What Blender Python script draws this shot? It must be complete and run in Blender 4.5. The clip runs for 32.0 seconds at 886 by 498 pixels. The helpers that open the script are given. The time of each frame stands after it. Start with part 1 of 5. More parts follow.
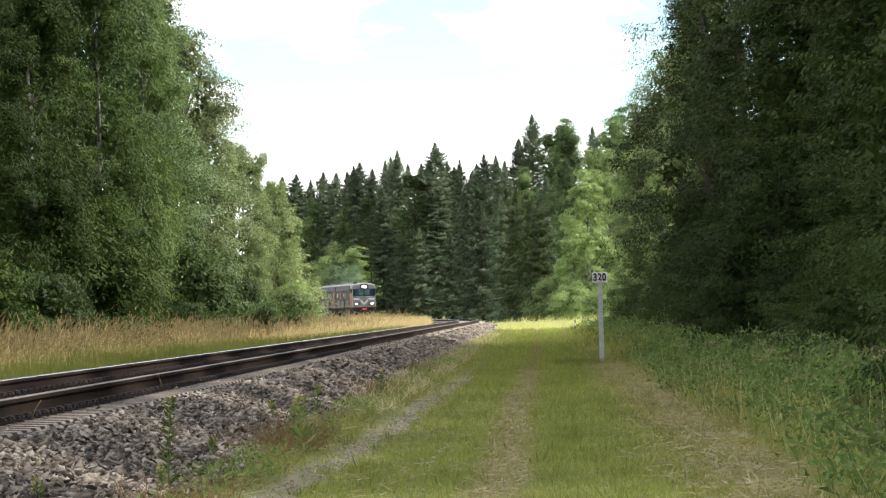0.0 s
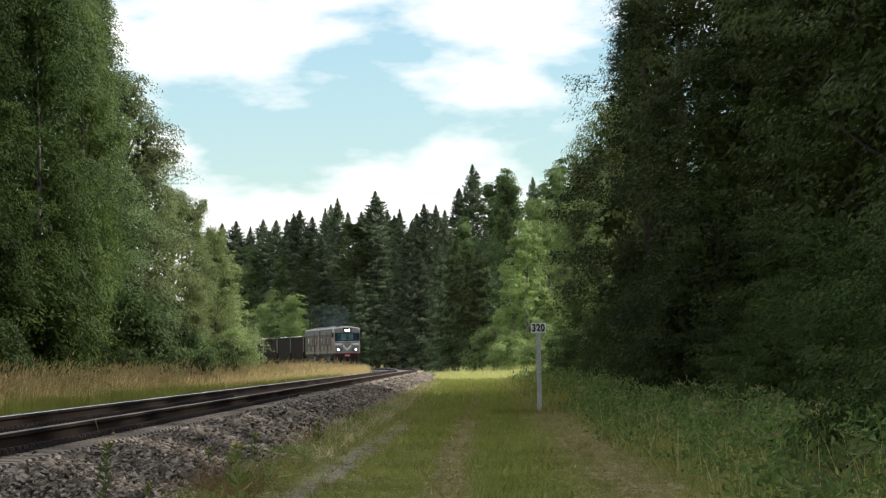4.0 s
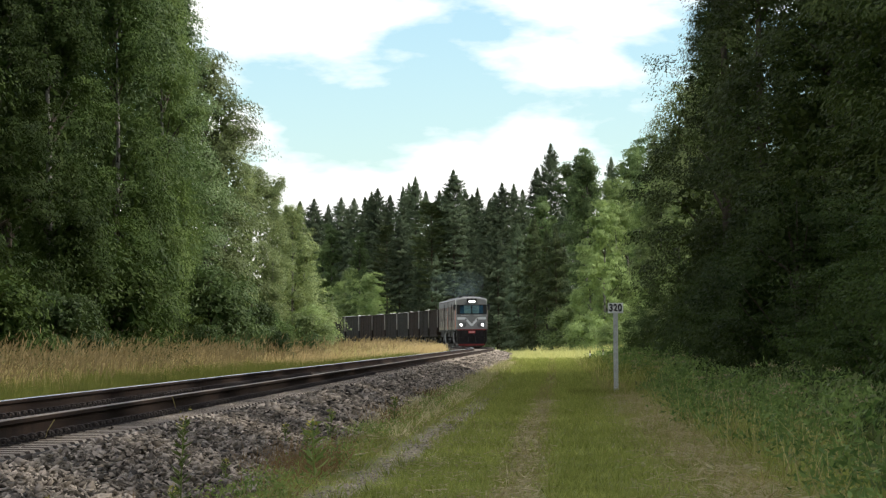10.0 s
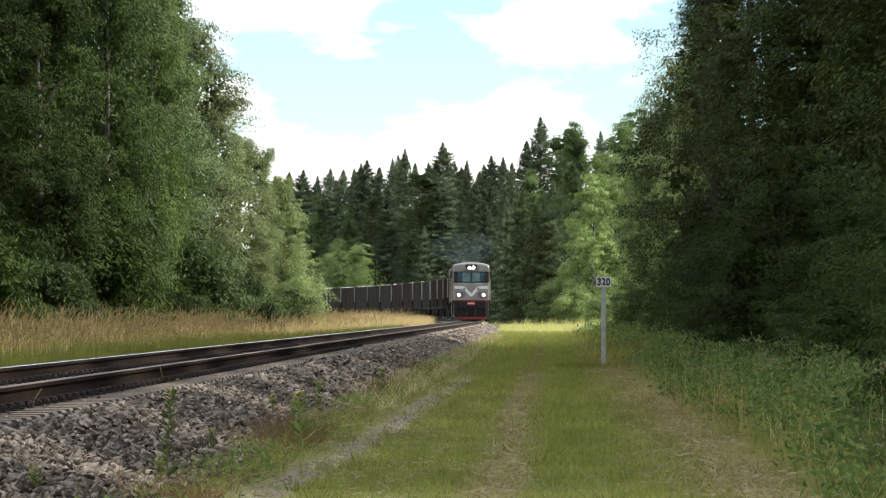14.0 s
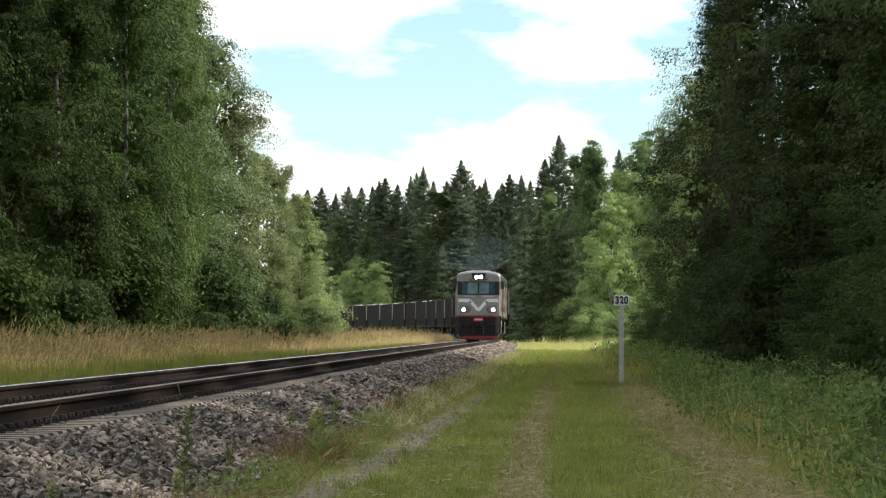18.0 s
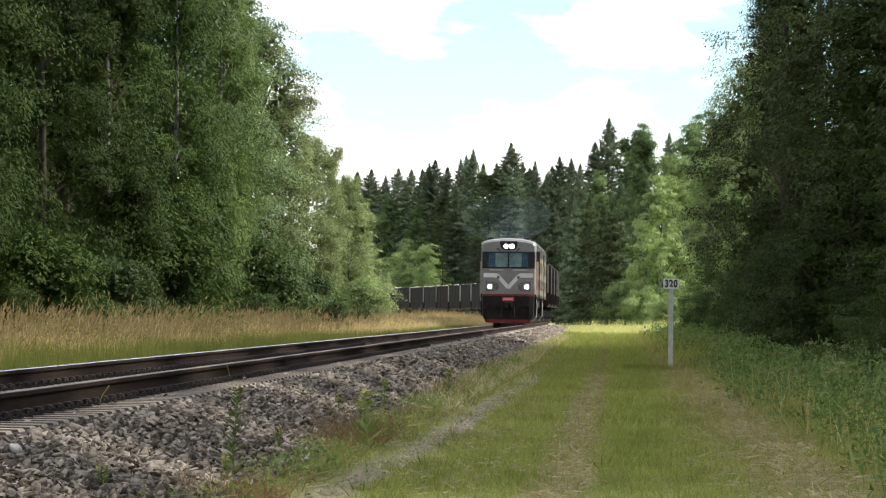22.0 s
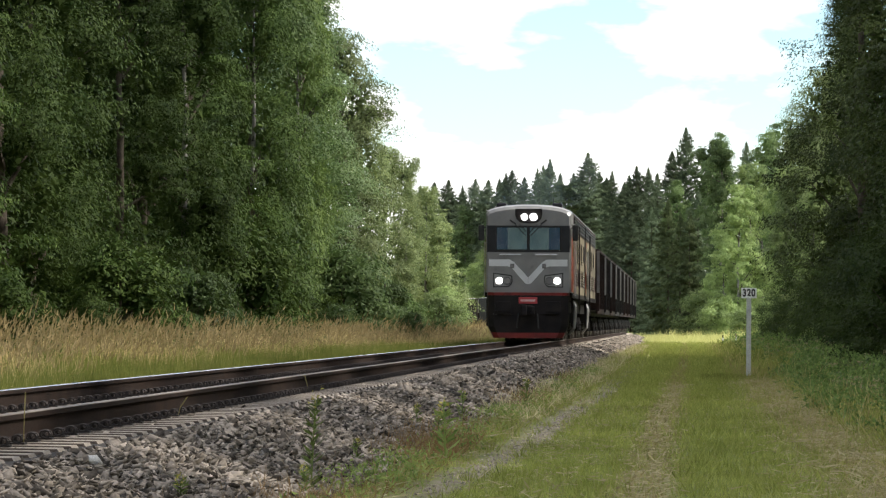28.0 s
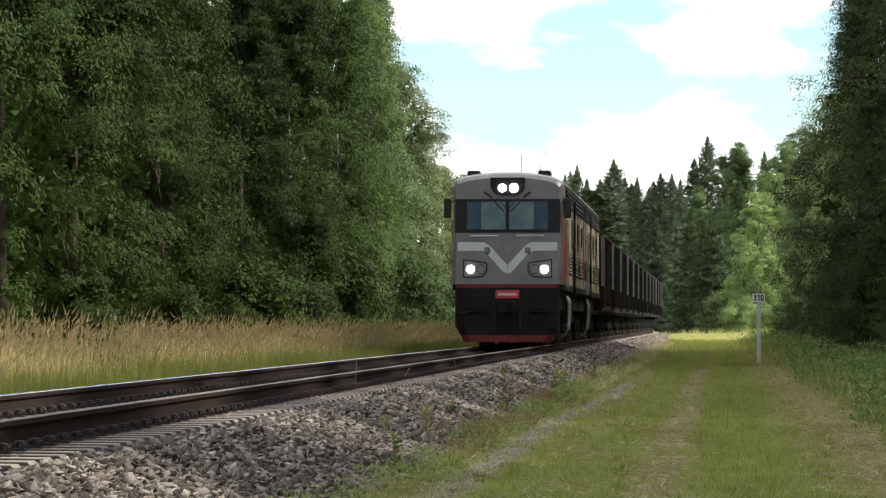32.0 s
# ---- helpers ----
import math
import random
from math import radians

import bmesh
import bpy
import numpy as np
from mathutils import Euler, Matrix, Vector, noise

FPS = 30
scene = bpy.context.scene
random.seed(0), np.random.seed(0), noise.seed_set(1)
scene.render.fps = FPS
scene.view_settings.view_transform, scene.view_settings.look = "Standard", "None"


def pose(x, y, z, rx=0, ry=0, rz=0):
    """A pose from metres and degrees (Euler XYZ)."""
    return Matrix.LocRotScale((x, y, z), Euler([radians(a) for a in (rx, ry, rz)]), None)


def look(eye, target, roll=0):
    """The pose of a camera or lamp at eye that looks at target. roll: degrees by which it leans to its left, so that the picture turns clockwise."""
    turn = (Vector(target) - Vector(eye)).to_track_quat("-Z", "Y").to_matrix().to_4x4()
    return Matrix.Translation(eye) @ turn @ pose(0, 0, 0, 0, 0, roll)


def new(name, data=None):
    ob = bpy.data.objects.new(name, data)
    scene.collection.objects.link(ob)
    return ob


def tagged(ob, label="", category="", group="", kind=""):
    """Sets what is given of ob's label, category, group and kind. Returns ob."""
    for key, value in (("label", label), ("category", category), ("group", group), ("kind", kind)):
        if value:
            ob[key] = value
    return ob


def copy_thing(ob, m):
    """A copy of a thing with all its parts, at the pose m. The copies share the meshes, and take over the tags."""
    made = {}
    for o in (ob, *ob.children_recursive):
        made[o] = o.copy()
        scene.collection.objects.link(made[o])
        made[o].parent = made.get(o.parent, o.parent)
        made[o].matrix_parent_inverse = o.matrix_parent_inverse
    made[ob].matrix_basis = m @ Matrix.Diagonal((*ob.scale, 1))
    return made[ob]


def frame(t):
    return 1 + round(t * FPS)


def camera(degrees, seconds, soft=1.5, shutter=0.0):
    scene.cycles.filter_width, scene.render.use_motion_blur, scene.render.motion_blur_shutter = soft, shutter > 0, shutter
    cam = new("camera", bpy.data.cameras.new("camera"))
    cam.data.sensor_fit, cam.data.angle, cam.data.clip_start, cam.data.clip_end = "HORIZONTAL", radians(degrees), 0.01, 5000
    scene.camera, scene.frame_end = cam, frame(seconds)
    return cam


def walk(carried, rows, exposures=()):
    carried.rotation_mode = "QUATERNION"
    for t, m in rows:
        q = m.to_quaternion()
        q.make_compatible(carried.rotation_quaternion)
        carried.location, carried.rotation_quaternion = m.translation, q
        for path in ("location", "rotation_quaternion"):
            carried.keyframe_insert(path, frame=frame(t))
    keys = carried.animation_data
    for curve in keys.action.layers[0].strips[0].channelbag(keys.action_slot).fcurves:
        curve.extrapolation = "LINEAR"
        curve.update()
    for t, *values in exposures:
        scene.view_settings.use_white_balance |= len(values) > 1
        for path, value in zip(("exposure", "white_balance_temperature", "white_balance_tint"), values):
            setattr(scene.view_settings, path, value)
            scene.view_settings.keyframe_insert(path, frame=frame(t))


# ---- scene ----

# ---------------------------------------------------------------- camera
EYE = 1.20
cam = camera(13.35, 32.0, soft=1.25)
TURNS = [  # seconds, yaw, pitch, roll
    (0, 1.399, 0.967, -1.61), (0.5, 1.237, 1.068, -1.48), (1, 1.060, 1.143, -1.32), (1.5, 0.959, 1.146, -1.23), (2, 0.796, 1.192, -1.22), (2.5, 0.568, 1.396, -1.22),
    (3, 0.447, 1.624, -1.05), (3.5, 0.427, 1.690, -0.96), (5.5, 0.641, 1.683, -0.76), (6, 0.773, 1.574, -0.76), (6.5, 0.955, 1.485, -0.84), (7, 1.179, 1.401, -0.66),
    (7.5, 1.371, 1.360, -0.57), (8, 1.506, 1.317, -0.56), (8.5, 1.627, 1.345, -0.50), (9, 1.670, 1.397, -0.46), (9.5, 1.680, 1.410, -0.48), (10, 1.643, 1.385, -0.47),
    (10.5, 1.566, 1.316, -0.33), (11, 1.450, 1.136, -0.38), (11.5, 1.397, 0.994, -0.64), (12, 1.438, 0.932, -0.68), (12.5, 1.494, 0.904, -0.58), (13, 1.588, 0.872, -0.28),
    (13.5, 1.579, 0.929, -0.07), (14, 1.473, 0.967, 0.07), (14.5, 1.400, 1.032, 0.15), (16.5, 1.564, 1.229, 0.44), (17, 1.616, 1.268, 0.30), (17.5, 1.661, 1.298, 0.25),
    (18, 1.747, 1.239, 0.24), (18.5, 1.837, 1.188, 0.16), (19, 1.960, 1.065, 0.13), (19.5, 2.082, 1.013, 0.08), (20, 2.183, 0.893, 0.23), (20.5, 2.208, 0.775, 0.53),
    (21, 2.220, 0.756, 0.57), (21.5, 2.304, 0.827, 0.58), (22, 2.496, 0.966, 0.53), (22.5, 2.720, 1.032, 0.53), (23, 2.929, 1.001, 0.64), (23.5, 3.074, 0.962, 0.66),
    (24, 3.192, 0.987, 0.66), (24.5, 3.306, 1.004, 0.73), (25, 3.469, 0.992, 0.69), (25.5, 3.535, 0.948, 0.60), (27.5, 3.628, 1.095, 0.24), (28, 3.666, 1.114, 0.30),
    (28.5, 3.638, 1.114, 0.02), (29, 3.653, 1.082, -0.08), (29.5, 3.674, 1.037, -0.16), (30, 3.785, 1.038, -0.15), (30.5, 3.893, 1.150, -0.12), (31, 4.021, 1.312, 0.00),
]
PATH = [(t, 0.0, yaw, pitch, roll) for t, yaw, pitch, roll in TURNS]
PATH += [(31.2, 1.8, 4.02, 1.36, 0.0), (31.5, 8.4, 3.96, 1.28, 0.05), (31.8, 17.0, 3.98, 1.19, 0.05), (32.0, 22.0, 4.0, 1.12, 0.0)]
EXPOSURES = [(0.0, 0.72), (1.5, 0.42), (3.0, 0.05), (6.0, -0.10), (9.0, 0.02), (11.0, 0.2), (13.0, 0.46), (17.0, 0.18), (20.0, 0.44), (24.0, 0.56), (28.0, 0.52), (31.2, 0.58), (32.0, 0.4)]
walk(cam, [(t, pose(0, -back, EYE) @ pose(0, 0, 0, 0, 0, yaw) @ pose(0, 0, 0, 90 + pitch) @ pose(0, 0, 0, 0, 0, roll))
           for t, back, yaw, pitch, roll in PATH], EXPOSURES)

# ---------------------------------------------------------------- light
SUN_EL, SUN_AZ = 44.0, 86.0  # degrees; azimuth clockwise from straight ahead
world = bpy.data.worlds.new("sky")
scene.world = world
world.use_nodes = True
wn, wl = world.node_tree.nodes, world.node_tree.links
wn.clear()
sky = wn.new("ShaderNodeTexSky")
sky.sky_type, sky.sun_disc = "NISHITA", False
sky.sun_elevation, sky.sun_rotation = radians(SUN_EL), radians(SUN_AZ)
sky.air_density, sky.dust_density = 1.0, 0.2
w_co = wn.new("ShaderNodeTexCoord")
w_map = wn.new("ShaderNodeMapping")
w_map.inputs["Scale"].default_value = (17.0, 17.0, 46.0)
w_map.inputs["Location"].default_value = (3.1, 1.7, 0.35)
w_noise = wn.new("ShaderNodeTexNoise")
w_noise.inputs["Scale"].default_value, w_noise.inputs["Detail"].default_value = 1.0, 7.0
w_noise.inputs["Roughness"].default_value = 0.52
w_ramp = wn.new("ShaderNodeValToRGB")
w_ramp.color_ramp.elements[0].position, w_ramp.color_ramp.elements[1].position = 0.43, 0.56
w_mix = wn.new("ShaderNodeMix")
w_mix.data_type = "RGBA"
w_mix.inputs[7].default_value = (9.2, 9.1, 9.0, 1)
w_bg = wn.new("ShaderNodeBackground")
w_bg.inputs["Strength"].default_value = 0.14
w_out = wn.new("ShaderNodeOutputWorld")
wl.new(w_co.outputs["Generated"], w_map.inputs["Vector"])
wl.new(w_map.outputs[0], w_noise.inputs["Vector"])
w_sep = wn.new("ShaderNodeSeparateXYZ")
w_low = wn.new("ShaderNodeMapRange")  # cloud banks low over the wood and higher up, a clear belt between them
w_wave = wn.new("ShaderNodeMath")
w_wave.operation = "COSINE"
w_scale = wn.new("ShaderNodeMath")
w_scale.operation, w_scale.inputs[1].default_value = "MULTIPLY_ADD", 78.0
w_scale.inputs[2].default_value = -2.0
w_low.inputs[1].default_value, w_low.inputs[2].default_value, w_low.inputs[3].default_value, w_low.inputs[4].default_value = -1.0, 1.0, -0.085, 0.16
w_sum = wn.new("ShaderNodeMath")
w_sum.use_clamp = False
wl.new(w_co.outputs["Generated"], w_sep.inputs[0])
wl.new(w_sep.outputs[2], w_scale.inputs[0])
wl.new(w_scale.outputs[0], w_wave.inputs[0])
wl.new(w_wave.outputs[0], w_low.inputs[0])
wl.new(w_noise.outputs[0], w_sum.inputs[0])
wl.new(w_low.outputs[0], w_sum.inputs[1])
wl.new(w_sum.outputs[0], w_ramp.inputs[0])
wl.new(w_ramp.outputs[0], w_mix.inputs[0])
w_tint = wn.new("ShaderNodeMix")
w_tint.data_type, w_tint.blend_type = "RGBA", "MULTIPLY"
w_tint.inputs[0].default_value, w_tint.inputs[7].default_value = 1.0, (0.82, 0.98, 1.10, 1)
wl.new(sky.outputs[0], w_tint.inputs[6])
wl.new(w_tint.outputs[2], w_mix.inputs[6])
wl.new(w_mix.outputs[2], w_bg.inputs[0])
wl.new(w_bg.outputs[0], w_out.inputs[0])

sun = new("sun", bpy.data.lights.new("sun", "SUN"))
sun.data.energy, sun.data.angle, sun.data.color = 4.8, radians(7.0), (1.0, 0.95, 0.86)
az, el = radians(SUN_AZ), radians(SUN_EL)
sun.matrix_basis = look((0, 0, 60), (-math.sin(az) * math.cos(el), -math.cos(az) * math.cos(el), 60 - math.sin(el)))


# ---------------------------------------------------------------- materials
def mat(name, c1, c2=None, scale=3.0, rough=0.7, metal=0.0, bump=0.3, fine=40.0, vary=0.0, island=0.0, dirt=None, dirt_at=(0.5, 0.7), coords="Object", emit=0.0, spec=None, speckle=0.2):
    """A surface of two colours mixed by coarse noise, with fine grain, relief and stains."""
    m = bpy.data.materials.new(name)
    m.use_nodes = True
    n, l = m.node_tree.nodes, m.node_tree.links
    b = n["Principled BSDF"]
    b.inputs["Roughness"].default_value, b.inputs["Metallic"].default_value = rough, metal
    b.inputs["Specular IOR Level"].default_value = spec if spec is not None else 0.08 if rough >= 0.75 else 0.4
    co = n.new("ShaderNodeTexCoord").outputs[coords]

    def noise_at(s, detail=4.0):
        x = n.new("ShaderNodeTexNoise")
        x.inputs["Scale"].default_value, x.inputs["Detail"].default_value = s, detail
        l.new(co, x.inputs["Vector"])
        return x.outputs[0]

    def mix(fac, a, c, kind="MIX"):
        x = n.new("ShaderNodeMix")
        x.data_type, x.blend_type = "RGBA", kind
        for s, v in ((0, fac), (6, a), (7, c)):
            if isinstance(v, (float, int)):
                x.inputs[s].default_value = v
            elif isinstance(v, tuple):
                x.inputs[s].default_value = (*v, 1)
            else:
                l.new(v, x.inputs[s])
        return x.outputs[2]

    def ramp(v, lo, hi):
        x = n.new("ShaderNodeMapRange")
        x.inputs[1].default_value, x.inputs[2].default_value = lo, hi
        l.new(v, x.inputs[0])
        return x.outputs[0]

    coarse, grain = noise_at(scale), noise_at(fine, 3.0)
    c2 = c2 or tuple(v * 0.75 for v in c1)
    colour = mix(ramp(coarse, 0.35, 0.65), tuple(c1), tuple(c2))
    shade = n.new("ShaderNodeMapRange")
    shade.inputs[1].default_value, shade.inputs[2].default_value, shade.inputs[3].default_value, shade.inputs[4].default_value = 0.3, 0.7, 1 - speckle, 1 + speckle
    l.new(grain, shade.inputs[0])
    colour = mix(1.0, colour, shade.outputs[0], "MULTIPLY")
    for amount, node, out in ((vary, "ShaderNodeObjectInfo", "Random"), (island, "ShaderNodeNewGeometry", "Random Per Island")):
        if amount:
            x = n.new("ShaderNodeMapRange")
            x.inputs[3].default_value, x.inputs[4].default_value = 1 - amount, 1 + amount
            l.new(n.new(node).outputs[out], x.inputs[0])
            colour = mix(1.0, colour, x.outputs[0], "MULTIPLY")
    if dirt:
        colour = mix(ramp(noise_at(scale * 2.3, 6.0), *dirt_at), colour, tuple(dirt))
    l.new(colour, b.inputs["Base Color"])
    if bump:
        x = n.new("ShaderNodeBump")
        x.inputs["Strength"].default_value, x.inputs["Distance"].default_value = bump, 0.02
        l.new(grain, x.inputs["Height"])
        l.new(x.outputs[0], b.inputs["Normal"])
    if emit:
        b.inputs["Emission Color"].default_value, b.inputs["Emission Strength"].default_value = (*c1, 1), emit
    return m


def leaf_mat(name, c1, c2, through_light=0.35, rough=0.6, patch=0.5, gloss=0.06, uneven=0.4):
    """Foliage: each leaf its own shade between two greens, patches over the crown, some light through the blade."""
    m = bpy.data.materials.new(name)
    m.use_nodes = True
    n, l = m.node_tree.nodes, m.node_tree.links
    b, out = n["Principled BSDF"], n["Material Output"]
    geo, info = n.new("ShaderNodeNewGeometry"), n.new("ShaderNodeObjectInfo")
    co = n.new("ShaderNodeTexCoord")
    big = n.new("ShaderNodeTexNoise")
    big.inputs["Scale"].default_value, big.inputs["Detail"].default_value = patch, 3.0
    l.new(co.outputs["Object"], big.inputs["Vector"])
    add = n.new("ShaderNodeMath")
    add.operation = "MULTIPLY_ADD"
    l.new(geo.outputs["Random Per Island"], add.inputs[0])
    add.inputs[1].default_value = 0.4
    l.new(big.outputs[0], add.inputs[2])
    rng = n.new("ShaderNodeMapRange")
    rng.inputs[1].default_value, rng.inputs[2].default_value = 0.35, 1.05
    l.new(add.outputs[0], rng.inputs[0])
    mx = n.new("ShaderNodeMix")
    mx.data_type = "RGBA"
    mx.inputs[6].default_value, mx.inputs[7].default_value = (*c1, 1), (*c2, 1)
    l.new(rng.outputs[0], mx.inputs[0])
    tone = n.new("ShaderNodeMapRange")
    tone.inputs[3].default_value, tone.inputs[4].default_value = 0.95 - uneven, 0.95 + uneven
    l.new(info.outputs["Random"], tone.inputs[0])
    mul = n.new("ShaderNodeMix")
    mul.data_type, mul.blend_type = "RGBA", "MULTIPLY"
    mul.inputs[0].default_value = 1.0
    l.new(mx.outputs[2], mul.inputs[6])
    l.new(tone.outputs[0], mul.inputs[7])
    l.new(mul.outputs[2], b.inputs["Base Color"])
    b.inputs["Roughness"].default_value = rough
    b.inputs["Specular IOR Level"].default_value = gloss
    tr = n.new("ShaderNodeBsdfTranslucent")
    l.new(mul.outputs[2], tr.inputs["Color"])
    ms = n.new("ShaderNodeMixShader")
    ms.inputs[0].default_value = through_light
    l.new(b.outputs[0], ms.inputs[1])
    l.new(tr.outputs[0], ms.inputs[2])
    l.new(ms.outputs[0], out.inputs["Surface"])
    return m


LEAF_ALDER = leaf_mat("alder_leaf", (0.036, 0.070, 0.020), (0.118, 0.170, 0.055), 0.32, 0.5, 0.8, 0.12)
LEAF_BIRCH = leaf_mat("birch_leaf", (0.050, 0.088, 0.022), (0.135, 0.182, 0.048), 0.34, 0.5, 0.8, 0.12)
LEAF_ASPEN = leaf_mat("aspen_leaf", (0.055, 0.095, 0.034), (0.155, 0.21, 0.088), 0.34, 0.5, 0.8, 0.15)
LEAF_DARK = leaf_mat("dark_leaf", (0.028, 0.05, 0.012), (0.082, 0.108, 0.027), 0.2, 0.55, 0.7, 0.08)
# darkened copy of the leaf greens: standing shade is in the colour
LEAF_SHADED = leaf_mat("shaded_leaf", (0.0185, 0.0395, 0.009), (0.070, 0.101, 0.0255), 0.25, 0.55, 0.9, 0.05, 0.35)
# lightened copy: sunshine on the crowns put into the leaf colour
LEAF_PALE_SUNLIT = leaf_mat("pale_sunlit_leaf", (0.095, 0.14, 0.045), (0.33, 0.39, 0.155), 0.3, 0.5, 1.1, 0.15)
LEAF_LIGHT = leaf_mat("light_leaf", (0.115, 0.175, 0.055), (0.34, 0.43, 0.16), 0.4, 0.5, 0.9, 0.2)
LEAF_FAR = leaf_mat("far_leaf", (0.050, 0.090, 0.033), (0.20, 0.27, 0.112), 0.38)
# lightened and greyed: haze over the far wood is in the needle colour
NEEDLE = leaf_mat("hazed_spruce_needle", (0.055, 0.084, 0.048), (0.16, 0.198, 0.115), 0.25, 0.7)
NEEDLE_PINE = leaf_mat("pine_needle", (0.045, 0.07, 0.03), (0.10, 0.12, 0.05), 0.2, 0.6)
GRASS = leaf_mat("grass_blade", (0.16, 0.20, 0.04), (0.455, 0.475, 0.14), 0.45, 0.6, 0.8)
GRASS_DRY = leaf_mat("dry_grass_blade", (0.30, 0.255, 0.10), (0.52, 0.45, 0.21), 0.3, 0.7, 0.9)
GRASS_GOLD = leaf_mat("golden_grass", (0.40, 0.30, 0.135), (0.70, 0.54, 0.30), 0.4, 0.7, 0.6)
GRASS_RUST = leaf_mat("rusty_sorrel", (0.22, 0.135, 0.06), (0.40, 0.27, 0.13), 0.3, 0.7, 0.9)
STRAW = leaf_mat("mown_straw", (0.40, 0.34, 0.18), (0.66, 0.58, 0.36), 0.25, 0.7, 0.9)
# lighter copies of grass and golden grass: sunlight put into their colour
GRASS_SUN = leaf_mat("sun_painted_grass", (0.44, 0.46, 0.15), (0.72, 0.68, 0.30), 0.45, 0.6, 0.5, 0.06, 0.0)
GOLD_SUN = leaf_mat("sun_painted_golden_grass", (0.48, 0.36, 0.16), (0.75, 0.58, 0.31), 0.4, 0.7, 0.35, 0.06, 0.0)
WEED = leaf_mat("weed_leaf", (0.045, 0.09, 0.022), (0.215, 0.295, 0.09), 0.35, 0.5, 0.8, 0.1)
WEED_LIGHT = leaf_mat("light_weed_leaf", (0.075, 0.125, 0.03), (0.30, 0.37, 0.11), 0.4, 0.5, 0.8, 0.1)
BARK = mat("bark", (0.050, 0.041, 0.032), (0.085, 0.07, 0.056), 4, 0.9, 0, 0.8, 25)
BARK_BIRCH = mat("birch_bark", (0.26, 0.25, 0.225), (0.15, 0.14, 0.125), 2, 0.8, 0, 0.5, 20, dirt=(0.05, 0.045, 0.04), dirt_at=(0.55, 0.6))
BARK_PINE = mat("pine_bark", (0.10, 0.065, 0.045), (0.07, 0.05, 0.04), 3, 0.9, 0, 0.8, 25)
STONE = mat("ballast_stone", (0.27, 0.232, 0.193), (0.16, 0.136, 0.112), 3.0, 0.85, 0, 0.4, 60, island=0.85)
STONE_ONE = mat("ballast_stone_single", (0.19, 0.176, 0.16), (0.10, 0.093, 0.087), 8, 0.85, 0, 0.4, 60, vary=0.7)
# darker than its stones: shade of the gaps put into the bed colour
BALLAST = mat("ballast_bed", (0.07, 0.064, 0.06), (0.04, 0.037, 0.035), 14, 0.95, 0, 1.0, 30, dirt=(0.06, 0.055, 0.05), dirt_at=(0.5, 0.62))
CONCRETE = mat("sleeper_concrete", (0.40, 0.355, 0.295), (0.29, 0.25, 0.205), 2.0, 0.9, 0, 0.4, 50, vary=0.15, dirt=(0.16, 0.12, 0.09), dirt_at=(0.52, 0.72))
RAIL_SIDE = mat("rail_rust", (0.042, 0.028, 0.022), (0.028, 0.021, 0.018), 3.0, 0.85, 0.1, 0.4, 60, coords="Object")
RAIL_TOP = mat("rail_head", (0.19, 0.155, 0.125), (0.13, 0.105, 0.085), 0.8, 0.6, 0.0, 0.02, 30)
# brighter copy of the same head: the far rail's sky gleam put in
RAIL_SHINE = mat("gleam_painted_rail_head", (0.66, 0.64, 0.61), (0.52, 0.50, 0.47), 0.8, 0.25, 0.9, 0.02, 30)
# brown of the faces across the line, darker than the tops
SLEEPER_SIDE = mat("dark_sleeper_side", (0.11, 0.09, 0.075), (0.075, 0.06, 0.05), 3, 0.95, 0, 0.4, 40)
CLIP_IRON = mat("fastener_iron", (0.05, 0.04, 0.036), (0.03, 0.027, 0.026), 12, 0.7, 0.3, 0.3, 60)
WHITE_PAINT = mat("white_paint", (0.78, 0.79, 0.78), (0.66, 0.67, 0.66), 5, 0.6, 0, 0.15, 60, dirt=(0.45, 0.45, 0.40), dirt_at=(0.6, 0.8))
BLACK_PAINT = mat("black_paint", (0.015, 0.015, 0.017), (0.025, 0.024, 0.024), 5, 0.5)
POST_CONCRETE = mat("post_concrete", (0.52, 0.53, 0.52), (0.42, 0.43, 0.42), 4, 0.8, 0, 0.3, 50)


# ---------------------------------------------------------------- builders
def part(name, bm, material, parent=None, label="", smooth=False):
    me = bpy.data.meshes.new(name)
    bm.normal_update()
    bm.to_mesh(me)
    bm.free()
    me.materials.append(material)
    if smooth:
        me.shade_smooth()
    ob = new(name, me)
    ob.parent = parent
    if label:
        ob["label"] = label
    return ob


def link(name, me, parent=None, m=None):
    ob = new(name, me)
    ob.parent = parent
    if m is not None:
        ob.matrix_basis = m
    return ob


def block(x0, x1, y0, y1, z0, z1, bevel=0.0, bm=None):
    own = bmesh.new()
    bmesh.ops.create_cube(own, size=1.0, matrix=Matrix.Translation(((x0 + x1) / 2, (y0 + y1) / 2, (z0 + z1) / 2)) @ Matrix.Diagonal((x1 - x0, y1 - y0, z1 - z0, 1)))
    if bevel:
        bmesh.ops.bevel(own, geom=own.edges[:], offset=bevel, segments=2, affect="EDGES", profile=0.6)
    if bm is None:
        return own
    me = bpy.data.meshes.new("tmp")
    own.to_mesh(me)
    own.free()
    bm.from_mesh(me)
    bpy.data.meshes.remove(me)
    return bm


def rod(a, b, r0, r1=None, sides=8, bm=None, caps=True):
    bm = bm or bmesh.new()
    a, b = Vector(a), Vector(b)
    m = Matrix.Translation((a + b) / 2) @ (b - a).to_track_quat("Z", "Y").to_matrix().to_4x4()
    bmesh.ops.create_cone(bm, cap_ends=caps, segments=sides, radius1=r0, radius2=r0 if r1 is None else r1, depth=(b - a).length, matrix=m)
    return bm


